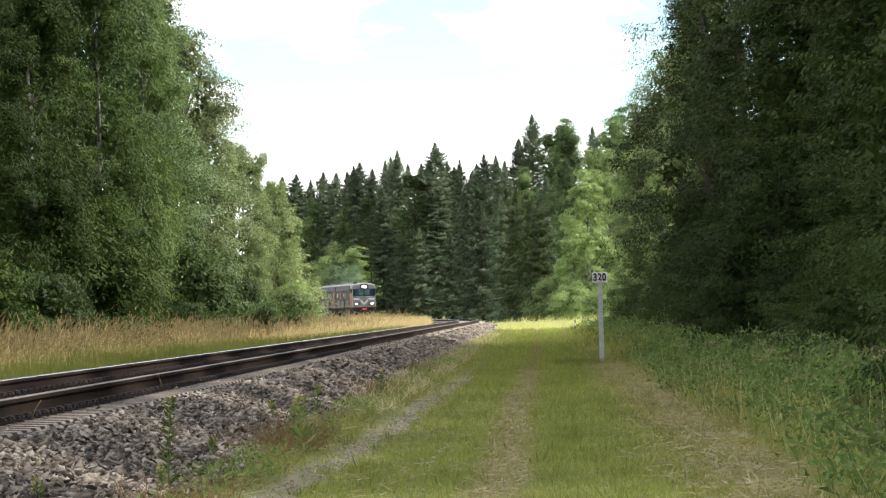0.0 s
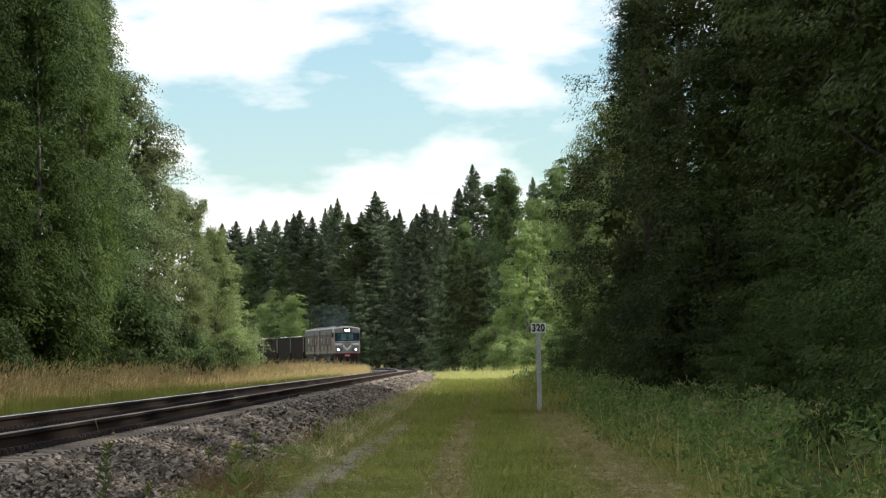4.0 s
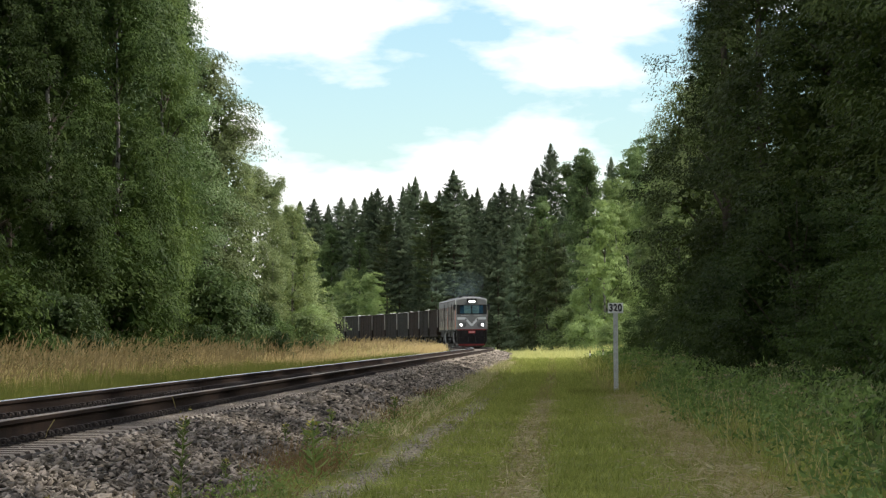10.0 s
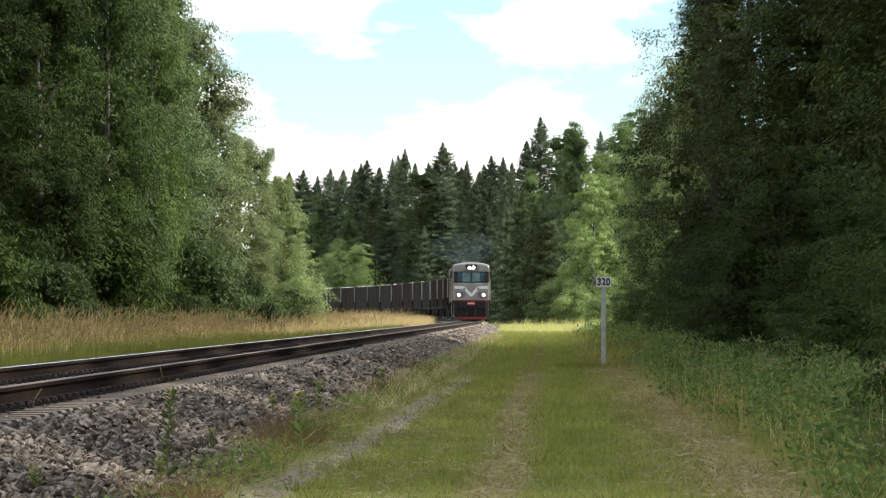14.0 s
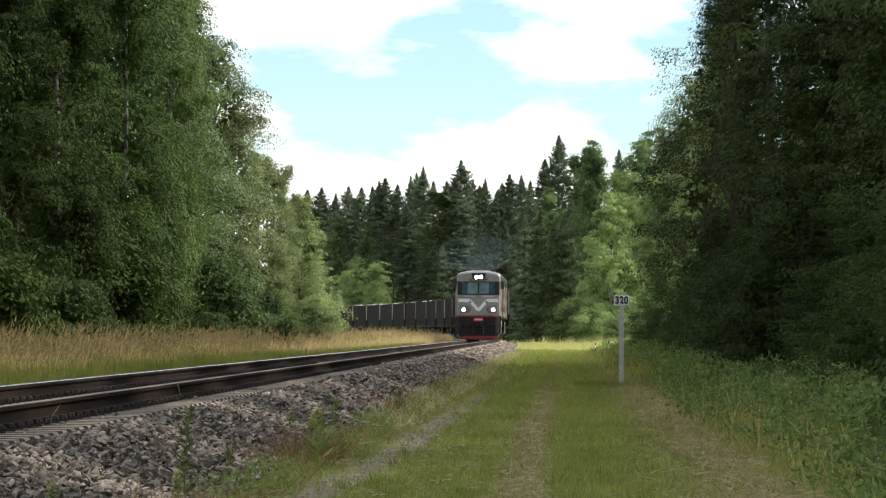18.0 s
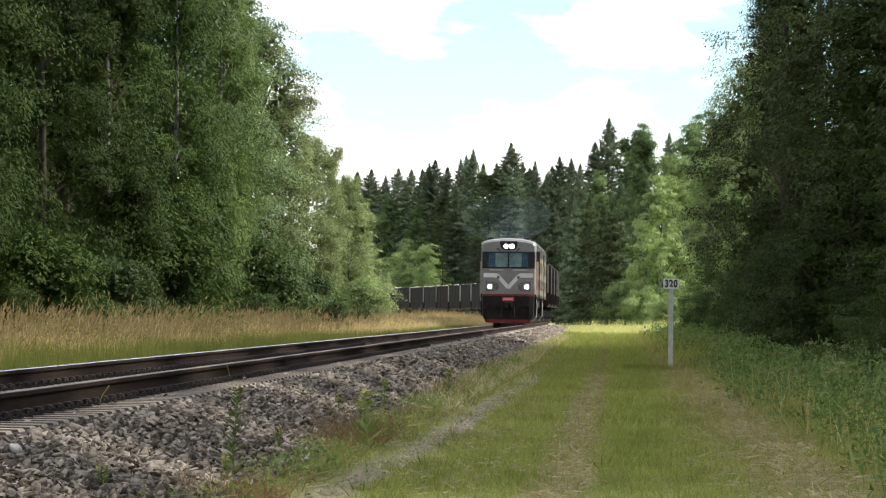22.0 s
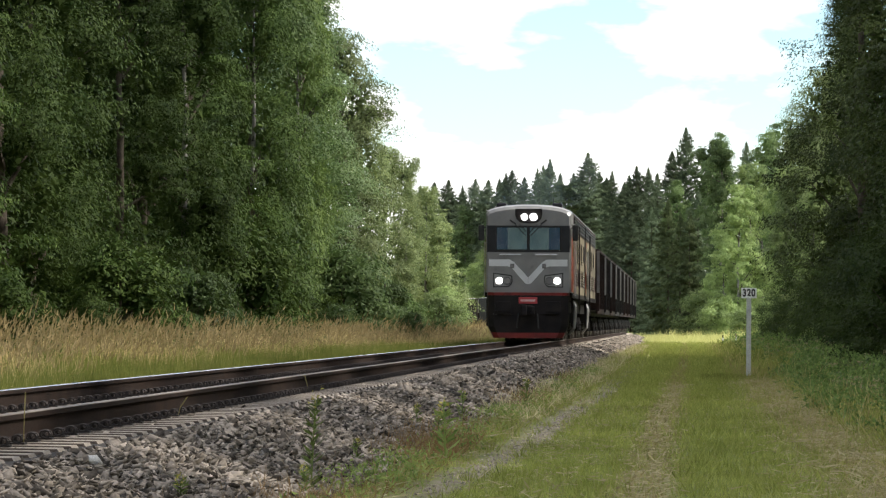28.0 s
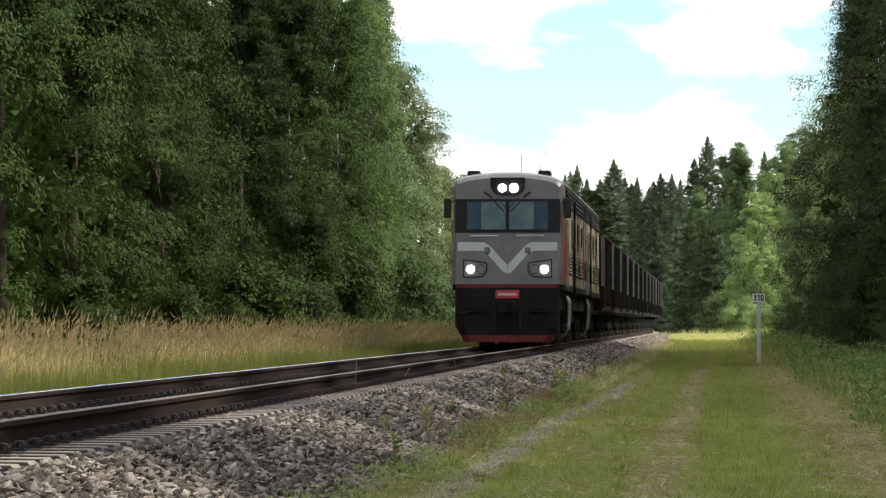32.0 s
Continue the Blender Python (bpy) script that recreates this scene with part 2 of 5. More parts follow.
def prism(points, y0, y1, axis="y", bm=None):
    """A slab from a closed outline of (x, z) between y0 and y1."""
    bm = bm or bmesh.new()
    lo, hi = [bm.verts.new((x, y0, z)) for x, z in points], [bm.verts.new((x, y1, z)) for x, z in points]
    n = len(points)
    bm.faces.new(lo)
    bm.faces.new(hi[::-1])
    for i in range(n):
        bm.faces.new((lo[i], hi[i], hi[(i + 1) % n], lo[(i + 1) % n]))
    bmesh.ops.recalc_face_normals(bm, faces=bm.faces)
    return bm


def loft(rings, cap=True, bm=None):
    """A skin through rings of equally many points, closed at both ends."""
    bm = bm or bmesh.new()
    rows = [[bm.verts.new(p) for p in r] for r in rings]
    n = len(rings[0])
    for a, b in zip(rows, rows[1:]):
        for i in range(n):
            bm.faces.new((a[i], a[(i + 1) % n], b[(i + 1) % n], b[i]))
    if cap:
        bm.faces.new(rows[0])
        bm.faces.new(rows[-1][::-1])
    bmesh.ops.recalc_face_normals(bm, faces=bm.faces)
    return bm


def raw_mesh(name, verts, faces, material):
    """A mesh straight from arrays: verts (N, 3), faces (M, k)."""
    verts, faces = np.asarray(verts, np.float32), np.asarray(faces, np.int32)
    me = bpy.data.meshes.new(name)
    count, k = faces.shape
    me.vertices.add(len(verts))
    me.vertices.foreach_set("co", verts.ravel())
    me.loops.add(count * k)
    me.loops.foreach_set("vertex_index", faces.ravel())
    me.polygons.add(count)
    me.polygons.foreach_set("loop_start", np.arange(0, count * k, k, dtype=np.int32))
    me.update(calc_edges=True)
    me.materials.append(material)
    return me


def unit(v):
    return v / np.maximum(np.linalg.norm(v, axis=-1, keepdims=True), 1e-9)


def blades(P, along, length, width, rng, pointed=True, flat=None):
    """Triangles that start at P and reach along: leaves, needles, blades of grass."""
    n = len(P)
    side = unit(np.cross(along, rng.normal(size=(n, 3)) if flat is None else flat + rng.normal(size=(n, 3)) * 0.55))
    length, width = np.broadcast_to(length, n)[:, None], np.broadcast_to(width, n)[:, None]
    if pointed:
        v = np.stack([P - side * width / 2, P + side * width / 2, P + along * length], 1)
    else:
        v = np.stack([P, P + along * length * 0.55 - side * width / 2 + 0, P + along * length + side * width * 0.35], 1)
    return v.reshape(-1, 3), np.arange(3 * n).reshape(-1, 3)


# ---------------------------------------------------------------- the line of the railway
RAIL_TOP_Z, TRACK_X, BEND_AT, BEND_R = 0.575, -5.32, 281.0, 1155.0


def track(s, u=0.0, z=0.0):
    """The place s metres along the line and u metres to its right."""
    if s <= BEND_AT:
        return Vector((TRACK_X + u, s, z))
    a = (s - BEND_AT) / BEND_R
    a = min(a, 0.45)
    over = max(0.0, s - BEND_AT - 0.45 * BEND_R)
    r = BEND_R + u
    return Vector((TRACK_X - BEND_R + r * math.cos(a) - over * math.sin(a), BEND_AT + r * math.sin(a) + over * math.cos(a), z))


def heading(s):
    return 0.0 if s <= BEND_AT else min((s - BEND_AT) / BEND_R, 0.45)


def track_np(s, u):
    a = np.clip((s - BEND_AT) / BEND_R, 0, 0.45)
    over = np.maximum(0, s - BEND_AT - 0.45 * BEND_R)
    straight = np.minimum(s, BEND_AT)
    r = BEND_R + u
    return (TRACK_X - BEND_R + r * np.cos(a) - over * np.sin(a), straight + r * np.sin(a) + over * np.cos(a))


PROFILE_U = [-900, -200, -60, -20, -9, -6, -4.2, -2.6, -2.0, 2.0, 2.5, 3.2, 4.5, 7.0, 9.0, 12, 30, 200, 1500]
PROFILE_Z = [0.6, 0.5, 0.4, 0.3, 0.22, 0.12, 0.02, 0.0, 0.0, 0.0, -0.03, -0.07, -0.09, -0.09, 0.0, 0.15, 0.33, 0.5, 0.6]


def ground_z(u):
    return np.interp(u, PROFILE_U, PROFILE_Z)


def left_rut(s):
    return np.interp(s, [0, 28, 36, 50, 70, 116, 140], [3.36, 3.42, 3.62, 3.78, 3.92, 4.08, 4.15]) + 0.03 * np.sin(s * 0.21) + 0.02 * np.sin(s * 0.47 + 1)


def middle_rut(s):
    return 4.95 + 0.003 * (np.clip(s, 0, 140) - 28) + 0.03 * np.sin(s * 0.17 + 2)


def lane_of(u, s):
    """The place across the path with the wandering of its ruts taken out: left rut 3.3, middle rut 5.0, hay swath 6.8."""
    a, b = left_rut(s), middle_rut(s)
    v = np.where(u < a, 2.6 + (u - 2.6) * 0.7 / (a - 2.6), np.where(u < b, 3.3 + (u - a) * 1.7 / (b - a), 5.0 + (u - b) * 1.8 / (6.8 - b)))
    return np.where((u < 2.6) | (u > 6.8), u, v)


def lay(name, us, zs, s_values, material, lanes=False):
    """A strip along the line with a cross-section of (u, z)."""
    us, zs = np.asarray(us, float), np.asarray(zs, float)
    S, U = np.meshgrid(s_values, us, indexing="ij")
    X, Y = track_np(S, U)
    Z = np.broadcast_to(zs, S.shape)
    verts = np.stack([X, Y, Z], -1).reshape(-1, 3)
    n, k = S.shape
    i = (np.arange(n - 1)[:, None] * k + np.arange(k - 1)[None]).ravel()
    faces = np.stack([i, i + 1, i + k + 1, i + k], 1)
    me = raw_mesh(name, verts, faces, material)
    if lanes:
        at = me.attributes.new("lane", "FLOAT", "POINT")
        at.data.foreach_set("value", lane_of(U, S).ravel().astype(np.float32))
        at = me.attributes.new("wear", "FLOAT", "POINT")
        at.data.foreach_set("value", (1 - 0.75 * np.clip((S - 60) / 80, 0, 1)).ravel().astype(np.float32))
    me.shade_smooth()
    return new(name, me)


def ground_mat():
    """Soil under the grass: green between the ruts, gravel and straw in them, straw by the edge of the weeds."""
    m = mat("verge_soil", (0.15, 0.18, 0.045), (0.22, 0.22, 0.08), 0.7, 0.95, 0, 0.6, 18)
    n, l = m.node_tree.nodes, m.node_tree.links
    b = n["Principled BSDF"]
    base = b.inputs["Base Color"].links[0].from_socket
    lane = n.new("ShaderNodeAttribute")
    lane.attribute_name = "lane"
    wob = n.new("ShaderNodeTexNoise")
    wob.inputs["Scale"].default_value, wob.inputs["Detail"].default_value = 0.8, 9.0
    co = n.new("ShaderNodeTexCoord")
    l.new(co.outputs["Object"], wob.inputs["Vector"])
    shift = n.new("ShaderNodeMath")
    shift.operation = "MULTIPLY_ADD"
    l.new(wob.outputs[0], shift.inputs[0])
    shift.inputs[1].default_value = 0.36
    l.new(lane.outputs["Fac"], shift.inputs[2])
    wear = n.new("ShaderNodeAttribute")
    wear.attribute_name = "wear"
    patch = n.new("ShaderNodeTexNoise")
    patch.inputs["Scale"].default_value, patch.inputs["Detail"].default_value = 1.7, 5.0
    l.new(co.outputs["Object"], patch.inputs["Vector"])
    bare = n.new("ShaderNodeMapRange")
    bare.inputs[1].default_value, bare.inputs[2].default_value, bare.inputs[3].default_value = 0.38, 0.58, 0.3
    l.new(patch.outputs[0], bare.inputs[0])
    worn = n.new("ShaderNodeMath")
    worn.operation = "MULTIPLY"
    l.new(wear.outputs["Fac"], worn.inputs[0])
    l.new(bare.outputs[0], worn.inputs[1])
    colour = base
    for at, half, tint in ((3.0, 0.26, (0.15, 0.12, 0.07)), (3.48, 0.14, (0.25, 0.215, 0.16)), (5.18, 0.2, (0.27, 0.225, 0.12)), (7.08, 0.36, (0.27, 0.225, 0.12))):
        d = n.new("ShaderNodeMath")
        d.operation = "SUBTRACT"
        l.new(shift.outputs[0], d.inputs[0])
        d.inputs[1].default_value = at
        a = n.new("ShaderNodeMath")
        a.operation = "ABSOLUTE"
        l.new(d.outputs[0], a.inputs[0])
        r = n.new("ShaderNodeMapRange")
        r.inputs[1].default_value, r.inputs[2].default_value, r.inputs[3].default_value, r.inputs[4].default_value = half * 0.6, half * 1.4, 1.0, 0.0
        l.new(a.outputs[0], r.inputs[0])
        x = n.new("ShaderNodeMix")
        x.data_type = "RGBA"
        k = n.new("ShaderNodeMath")
        k.operation = "MULTIPLY"
        l.new(r.outputs[0], k.inputs[0])
        l.new(worn.outputs[0], k.inputs[1])
        l.new(k.outputs[0], x.inputs[0])
        l.new(colour, x.inputs[6])
        x.inputs[7].default_value = (*tint, 1)
        colour = x.outputs[2]
    l.new(colour, b.inputs["Base Color"])
    return m


# ---------------------------------------------------------------- ground, ballast, rails
s_near = np.concatenate([np.arange(-300, -40, 20), np.arange(-40, 300, 4.0), np.arange(300, 900, 12.0), np.arange(900, 2600, 100.0)])
ground_u = np.unique(np.concatenate([PROFILE_U, np.arange(2.6, 8.0, 0.2)]))
tagged(lay("ground", ground_u, ground_z(ground_u), s_near, ground_mat(), True), "grassy soil beside the railway with worn wheel ruts", "ground", kind="structure")
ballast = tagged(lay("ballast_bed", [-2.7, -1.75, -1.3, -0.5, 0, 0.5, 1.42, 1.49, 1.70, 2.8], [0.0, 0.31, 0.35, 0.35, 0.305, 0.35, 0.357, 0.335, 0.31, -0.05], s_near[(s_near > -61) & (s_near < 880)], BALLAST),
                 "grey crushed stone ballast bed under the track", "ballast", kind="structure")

RAIL_OUTLINE = [(-0.075, 0.0), (0.075, 0.0), (0.075, 0.012), (0.012, 0.03), (0.010, 0.13), (0.036, 0.14), (0.037, 0.172), (-0.037, 0.172), (-0.036, 0.14), (-0.010, 0.13), (-0.012, 0.03), (-0.075, 0.012)]
HEAD_OUTLINE = [(-0.0355, 0.170), (0.0355, 0.170), (0.034, 0.1765), (0.028, 0.181), (-0.028, 0.181), (-0.034, 0.1765)]


def rail_piece(name, outline, centre, material, parent):
    rings = []
    for s in np.concatenate([np.arange(-60, 280, 20.0), np.arange(280, 880, 6.0)]):
        rings.append([track(s, centre + x, RAIL_TOP_Z - 0.181 + z) for x, z in outline])
    return part(name, loft(rings), material, parent)


for side in (-1, 1):
    rail = tagged(new("rail"), "rusty steel running rail with a polished head", "rail", "rails of the track")
    rail_piece("web_and_foot", RAIL_OUTLINE, side * 0.797, RAIL_SIDE, rail)
    rail_piece("head", HEAD_OUTLINE, side * 0.797, RAIL_TOP if side > 0 else RAIL_SHINE, rail)


def sleeper_mesh():
    bm = bmesh.new()
    outline = [(-1.35, 0.13), (-1.35, 0.0), (1.35, 0.0), (1.35, 0.13), (1.30, 0.20), (0.55, 0.205), (0.35, 0.17), (-0.35, 0.17), (-0.55, 0.205), (-1.30, 0.20)]
    rings = [[(x, y, z if z < 0.1 else z - sink) for x, z in outline] for y, sink in ((-0.125, 0.006), (-0.118, 0.0), (0.118, 0.0), (0.125, 0.006))]
    loft(rings, bm=bm)
    bm.normal_update()
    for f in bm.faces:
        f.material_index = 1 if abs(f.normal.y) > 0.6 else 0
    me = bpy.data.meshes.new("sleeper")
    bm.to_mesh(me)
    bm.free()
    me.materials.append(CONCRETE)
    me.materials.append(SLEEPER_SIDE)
    return me


def fastener_mesh():
    """A rail clip: plate, bolt with nut and a curled spring."""
    bm = block(-0.075, 0.085, -0.075, 0.075, 0.0, 0.022)
    rod((0.0, 0, 0.02), (0.0, 0, 0.095), 0.014, sides=6, bm=bm)
    rod((0.0, 0, 0.05), (0.0, 0, 0.075), 0.026, sides=6, bm=bm)
    for y in (-0.055, 0.055):
        loop = [(0.01 + 0.052 * math.cos(a), y, 0.062 + 0.046 * math.sin(a)) for a in np.linspace(0, 2 * math.pi, 9)]
        for a, b in zip(loop, loop[1:]):
            rod(a, b, 0.014, sides=5, bm=bm, caps=False)
    me = bpy.data.meshes.new("fastener")
    bm.to_mesh(me)
    bm.free()
    me.materials.append(CLIP_IRON)
    return me


# ---------------------------------------------------------------- trees
def stem(h, r, rng, lean=0.02, sides=8):
    bm = bmesh.new()
    rings, x, y = [], 0.0, 0.0
    for i in range(8):
        f = i / 7
        rad = r * (1 - 0.93 * f) * (1.35 if i == 0 else 1)
        rings.append([(x + rad * math.cos(a), y + rad * math.sin(a), f * h) for a in np.linspace(0, 2 * math.pi, sides, endpoint=False)])
        x, y = x + rng.normal() * lean * h / 7, y + rng.normal() * lean * h / 7
    return loft(rings, bm=bm)


def crown_points(rng, h, low, radius, clumps, per, spread, shape, droop, lobes=5):
    """Leaf places: limbs round the trunk, each carrying a few clumps, each clump a flattened, ragged cloud."""
    limbs = max(6, clumps // 4)
    fl = ((np.arange(limbs) + rng.random(limbs)) / limbs) ** 0.85
    al = np.arange(limbs) * 2.399 + 0.6 * rng.normal(size=limbs)
    stretch = 0.72 + 0.42 * rng.random(limbs)
    if shape == "cone":
        prof = (1 - fl) ** 0.75 * 0.95 + 0.08
    elif shape == "column":
        prof = np.minimum(1, (1.03 - fl) * 1.9) ** 0.8 * (0.80 + 0.20 * np.sin(fl * 5 + 1))
    else:
        prof = np.sqrt(np.clip(1 - ((fl - 0.42) / 0.62) ** 2, 0.04, 1))
    ph = rng.random(4) * 6.28
    lob = 1 + 0.16 * np.sin(al * lobes + ph[0]) + 0.15 * np.sin(al * 2 + ph[1] - fl * 9) + 0.12 * np.sin(fl * 31 + ph[2])
    q = rng.integers(limbs, size=clumps)
    t = rng.random(clumps) ** 0.6
    loose = rng.random(clumps) < 0.22
    rad = radius * (prof * lob * stretch)[q] * np.where(loose, 0.25 + 0.5 * rng.random(clumps), 0.42 + 0.68 * t)
    rad = np.minimum(rad, radius * prof[q] * (0.92 + 0.2 * rng.random(clumps)))
    ang = al[q] + rng.normal(size=clumps) * 0.20 / (0.4 + t)
    lift = (0.5 if shape == "column" else 0.2) - (0.3 if droop else 0.0)
    z = low + (h - low) * fl[q] + rad * (lift - 0.30 * t) + 0.22 * rng.normal(size=clumps)
    z = np.clip(z, low * 0.6 + 0.2, h * 1.01)
    C = np.stack([rad * np.cos(ang), rad * np.sin(ang), z], 1)
    size = spread * (0.6 + 0.8 * rng.random(clumps))
    k = np.repeat(np.arange(clumps), per)
    r, th = np.sqrt(rng.random(len(k))) * 0.95, rng.random(len(k)) * 6.28
    d = np.stack([r * np.cos(th), r * np.sin(th), -0.62 * r * r + 0.10 * rng.normal(size=len(k))], 1)  # a domed spray
    d += 0.09 * rng.normal(size=d.shape)
    if droop:
        d[:, :2] *= 0.62
        d[:, 2] = 0.25 - droop * rng.random(len(k)) ** 1.3 * (0.35 + 0.65 * rng.random(clumps)[k])
    P = C[k] + d * size[k][:, None]
    out = unit(np.stack([P[:, 0], P[:, 1], np.full(len(P), radius * 0.4)], 1))
    dome = unit(np.stack([d[:, 0], d[:, 1], np.full(len(P), 0.55)], 1))
    return C, P, unit(out * 0.75 + dome * 0.85)


def broadleaf(name, seed, h, low, radius, clumps, per, leaf, material, bark, shape="round", droop=0.0, spread=1.0, label="", category="tree", thin=0.55):
    """A deciduous tree: tapered trunk, limbs towards the clumps, thousands of single leaves."""
    rng = np.random.default_rng(seed)
    tree = tagged(new(name), label, category, kind="")
    C, P, out = crown_points(rng, h, low, radius, clumps, per, spread * 0.8, shape, droop)
    n = len(P)
    along = rng.normal(size=(n, 3)) * 0.8 + np.array([0, 0, -1.4 if droop else -0.5])
    along = unit(along - 0.85 * out * np.sum(along * out, 1, keepdims=True))  # leaves lie like shingles on their spray
    v, f = blades(P, along, leaf * (0.7 + 0.6 * rng.random(n)), leaf * thin * (0.7 + 0.6 * rng.random(n)), rng, False, out * 1.3)
    m = n // 16  # the shaded inside of the crown
    Q = P[rng.permutation(n)[:m]] * np.array([0.5, 0.5, 0.96])
    v2, f2 = blades(Q, unit(rng.normal(size=(m, 3))), leaf * 2.4, leaf * 2.0, rng, False)
    v, f = np.concatenate([v, v2]), np.concatenate([f, f2 + len(v)])
    crown = link("crown", raw_mesh("crown", v, f, material), tree)
    crown["kind"] = "stuff"
    part("trunk", stem(h * 0.93, 0.011 * h + 0.03, rng), bark, tree, smooth=True)
    bm = bmesh.new()
    for c in C[rng.permutation(len(C))[: min(26, len(C))]]:
        a = Vector((0, 0, max(low * 0.6, c[2] - (0.25 + 0.5 * rng.random()) * radius)))
        rod(a, Vector((c[0] * 0.7, c[1] * 0.7, c[2])), 0.012 * h * 0.35 + 0.01, 0.008, 5, bm, False)
    part("branchwork", bm, BARK, tree)["kind"] = "stuff"
    return tree


def conifer(name, seed, h, low, radius, material, label, boughs=300, per=40, needle=0.34, open_top=False, bark=BARK):
    """A spruce or pine: hundreds of boughs, drooping or raised, each with its sprays of needles."""
    rng = np.random.default_rng(seed)
    tree = tagged(new(name), label, "tree")
    f = 1 - rng.random(boughs) ** 1.25 * 0.985 if not open_top else rng.random(boughs)
    f = np.concatenate([f, np.linspace(0.86, 0.993, 40)])
    z, a = low + (h - low) * f, rng.random(len(f)) * 6.28
    if open_top:
        reach = radius * (0.35 + 0.75 * np.sin(np.pi * np.minimum(1, 0.12 + f * 0.85))) * (0.6 + 0.6 * rng.random(len(f)))
    else:
        reach = radius * ((1 - np.exp(-(1 - f) * h / 6.0)) + 0.008) * (0.55 + 0.60 * rng.random(len(f)) ** 1.5) * (1 + 0.14 * np.sin(a * 2 + z * 0.8) + 0.10 * np.sin(z * 1.1 + a))
    k = np.repeat(np.arange(len(f)), per)
    t = np.sqrt(rng.random(len(k)))
    r, g = reach[k], f[k]
    sag = 0.15 * r * t if open_top else r * (-(0.55 - 0.75 * g) * t + 0.18 * t**2)
    flat = rng.normal(size=len(k)) * (0.05 + 0.16 * r * (1.05 - t))
    P = np.stack([np.cos(a[k]) * r * t - np.sin(a[k]) * flat, np.sin(a[k]) * r * t + np.cos(a[k]) * flat, z[k] + sag + rng.normal(size=len(k)) * 0.05], 1)
    d = np.stack([np.cos(a[k]), np.sin(a[k]), np.full(len(k), 0.35 if open_top else -0.75)], 1) + rng.normal(size=(len(k), 3)) * 0.35
    L = needle * (0.16 + 0.84 * np.minimum(1, r / (0.5 * radius))) * (0.7 + 0.6 * rng.random(len(k)))
    v, fc = blades(P, unit(d), L, L * 0.42, rng, True, np.array([0, 0, 1.0]) + np.stack([np.cos(a[k]), np.sin(a[k]), 0 * t], 1) * 0.8)
    crown = link("crown", raw_mesh("crown", v, fc, material), tree)
    crown["kind"] = "stuff"
    part("trunk", stem(h * 0.995, 0.008 * h + 0.03, rng, 0.0), bark, tree, smooth=True)
    bm = bmesh.new()
    for i in range(0, boughs, 6):
        q = 0.85 * reach[i]
        rod((0, 0, z[i]), (math.cos(a[i]) * q, math.sin(a[i]) * q, z[i] + (0.12 if open_top else -0.3) * q), 0.03, 0.01, 4, bm, False)
    part("branchwork", bm, bark, tree)["kind"] = "stuff"
    return tree


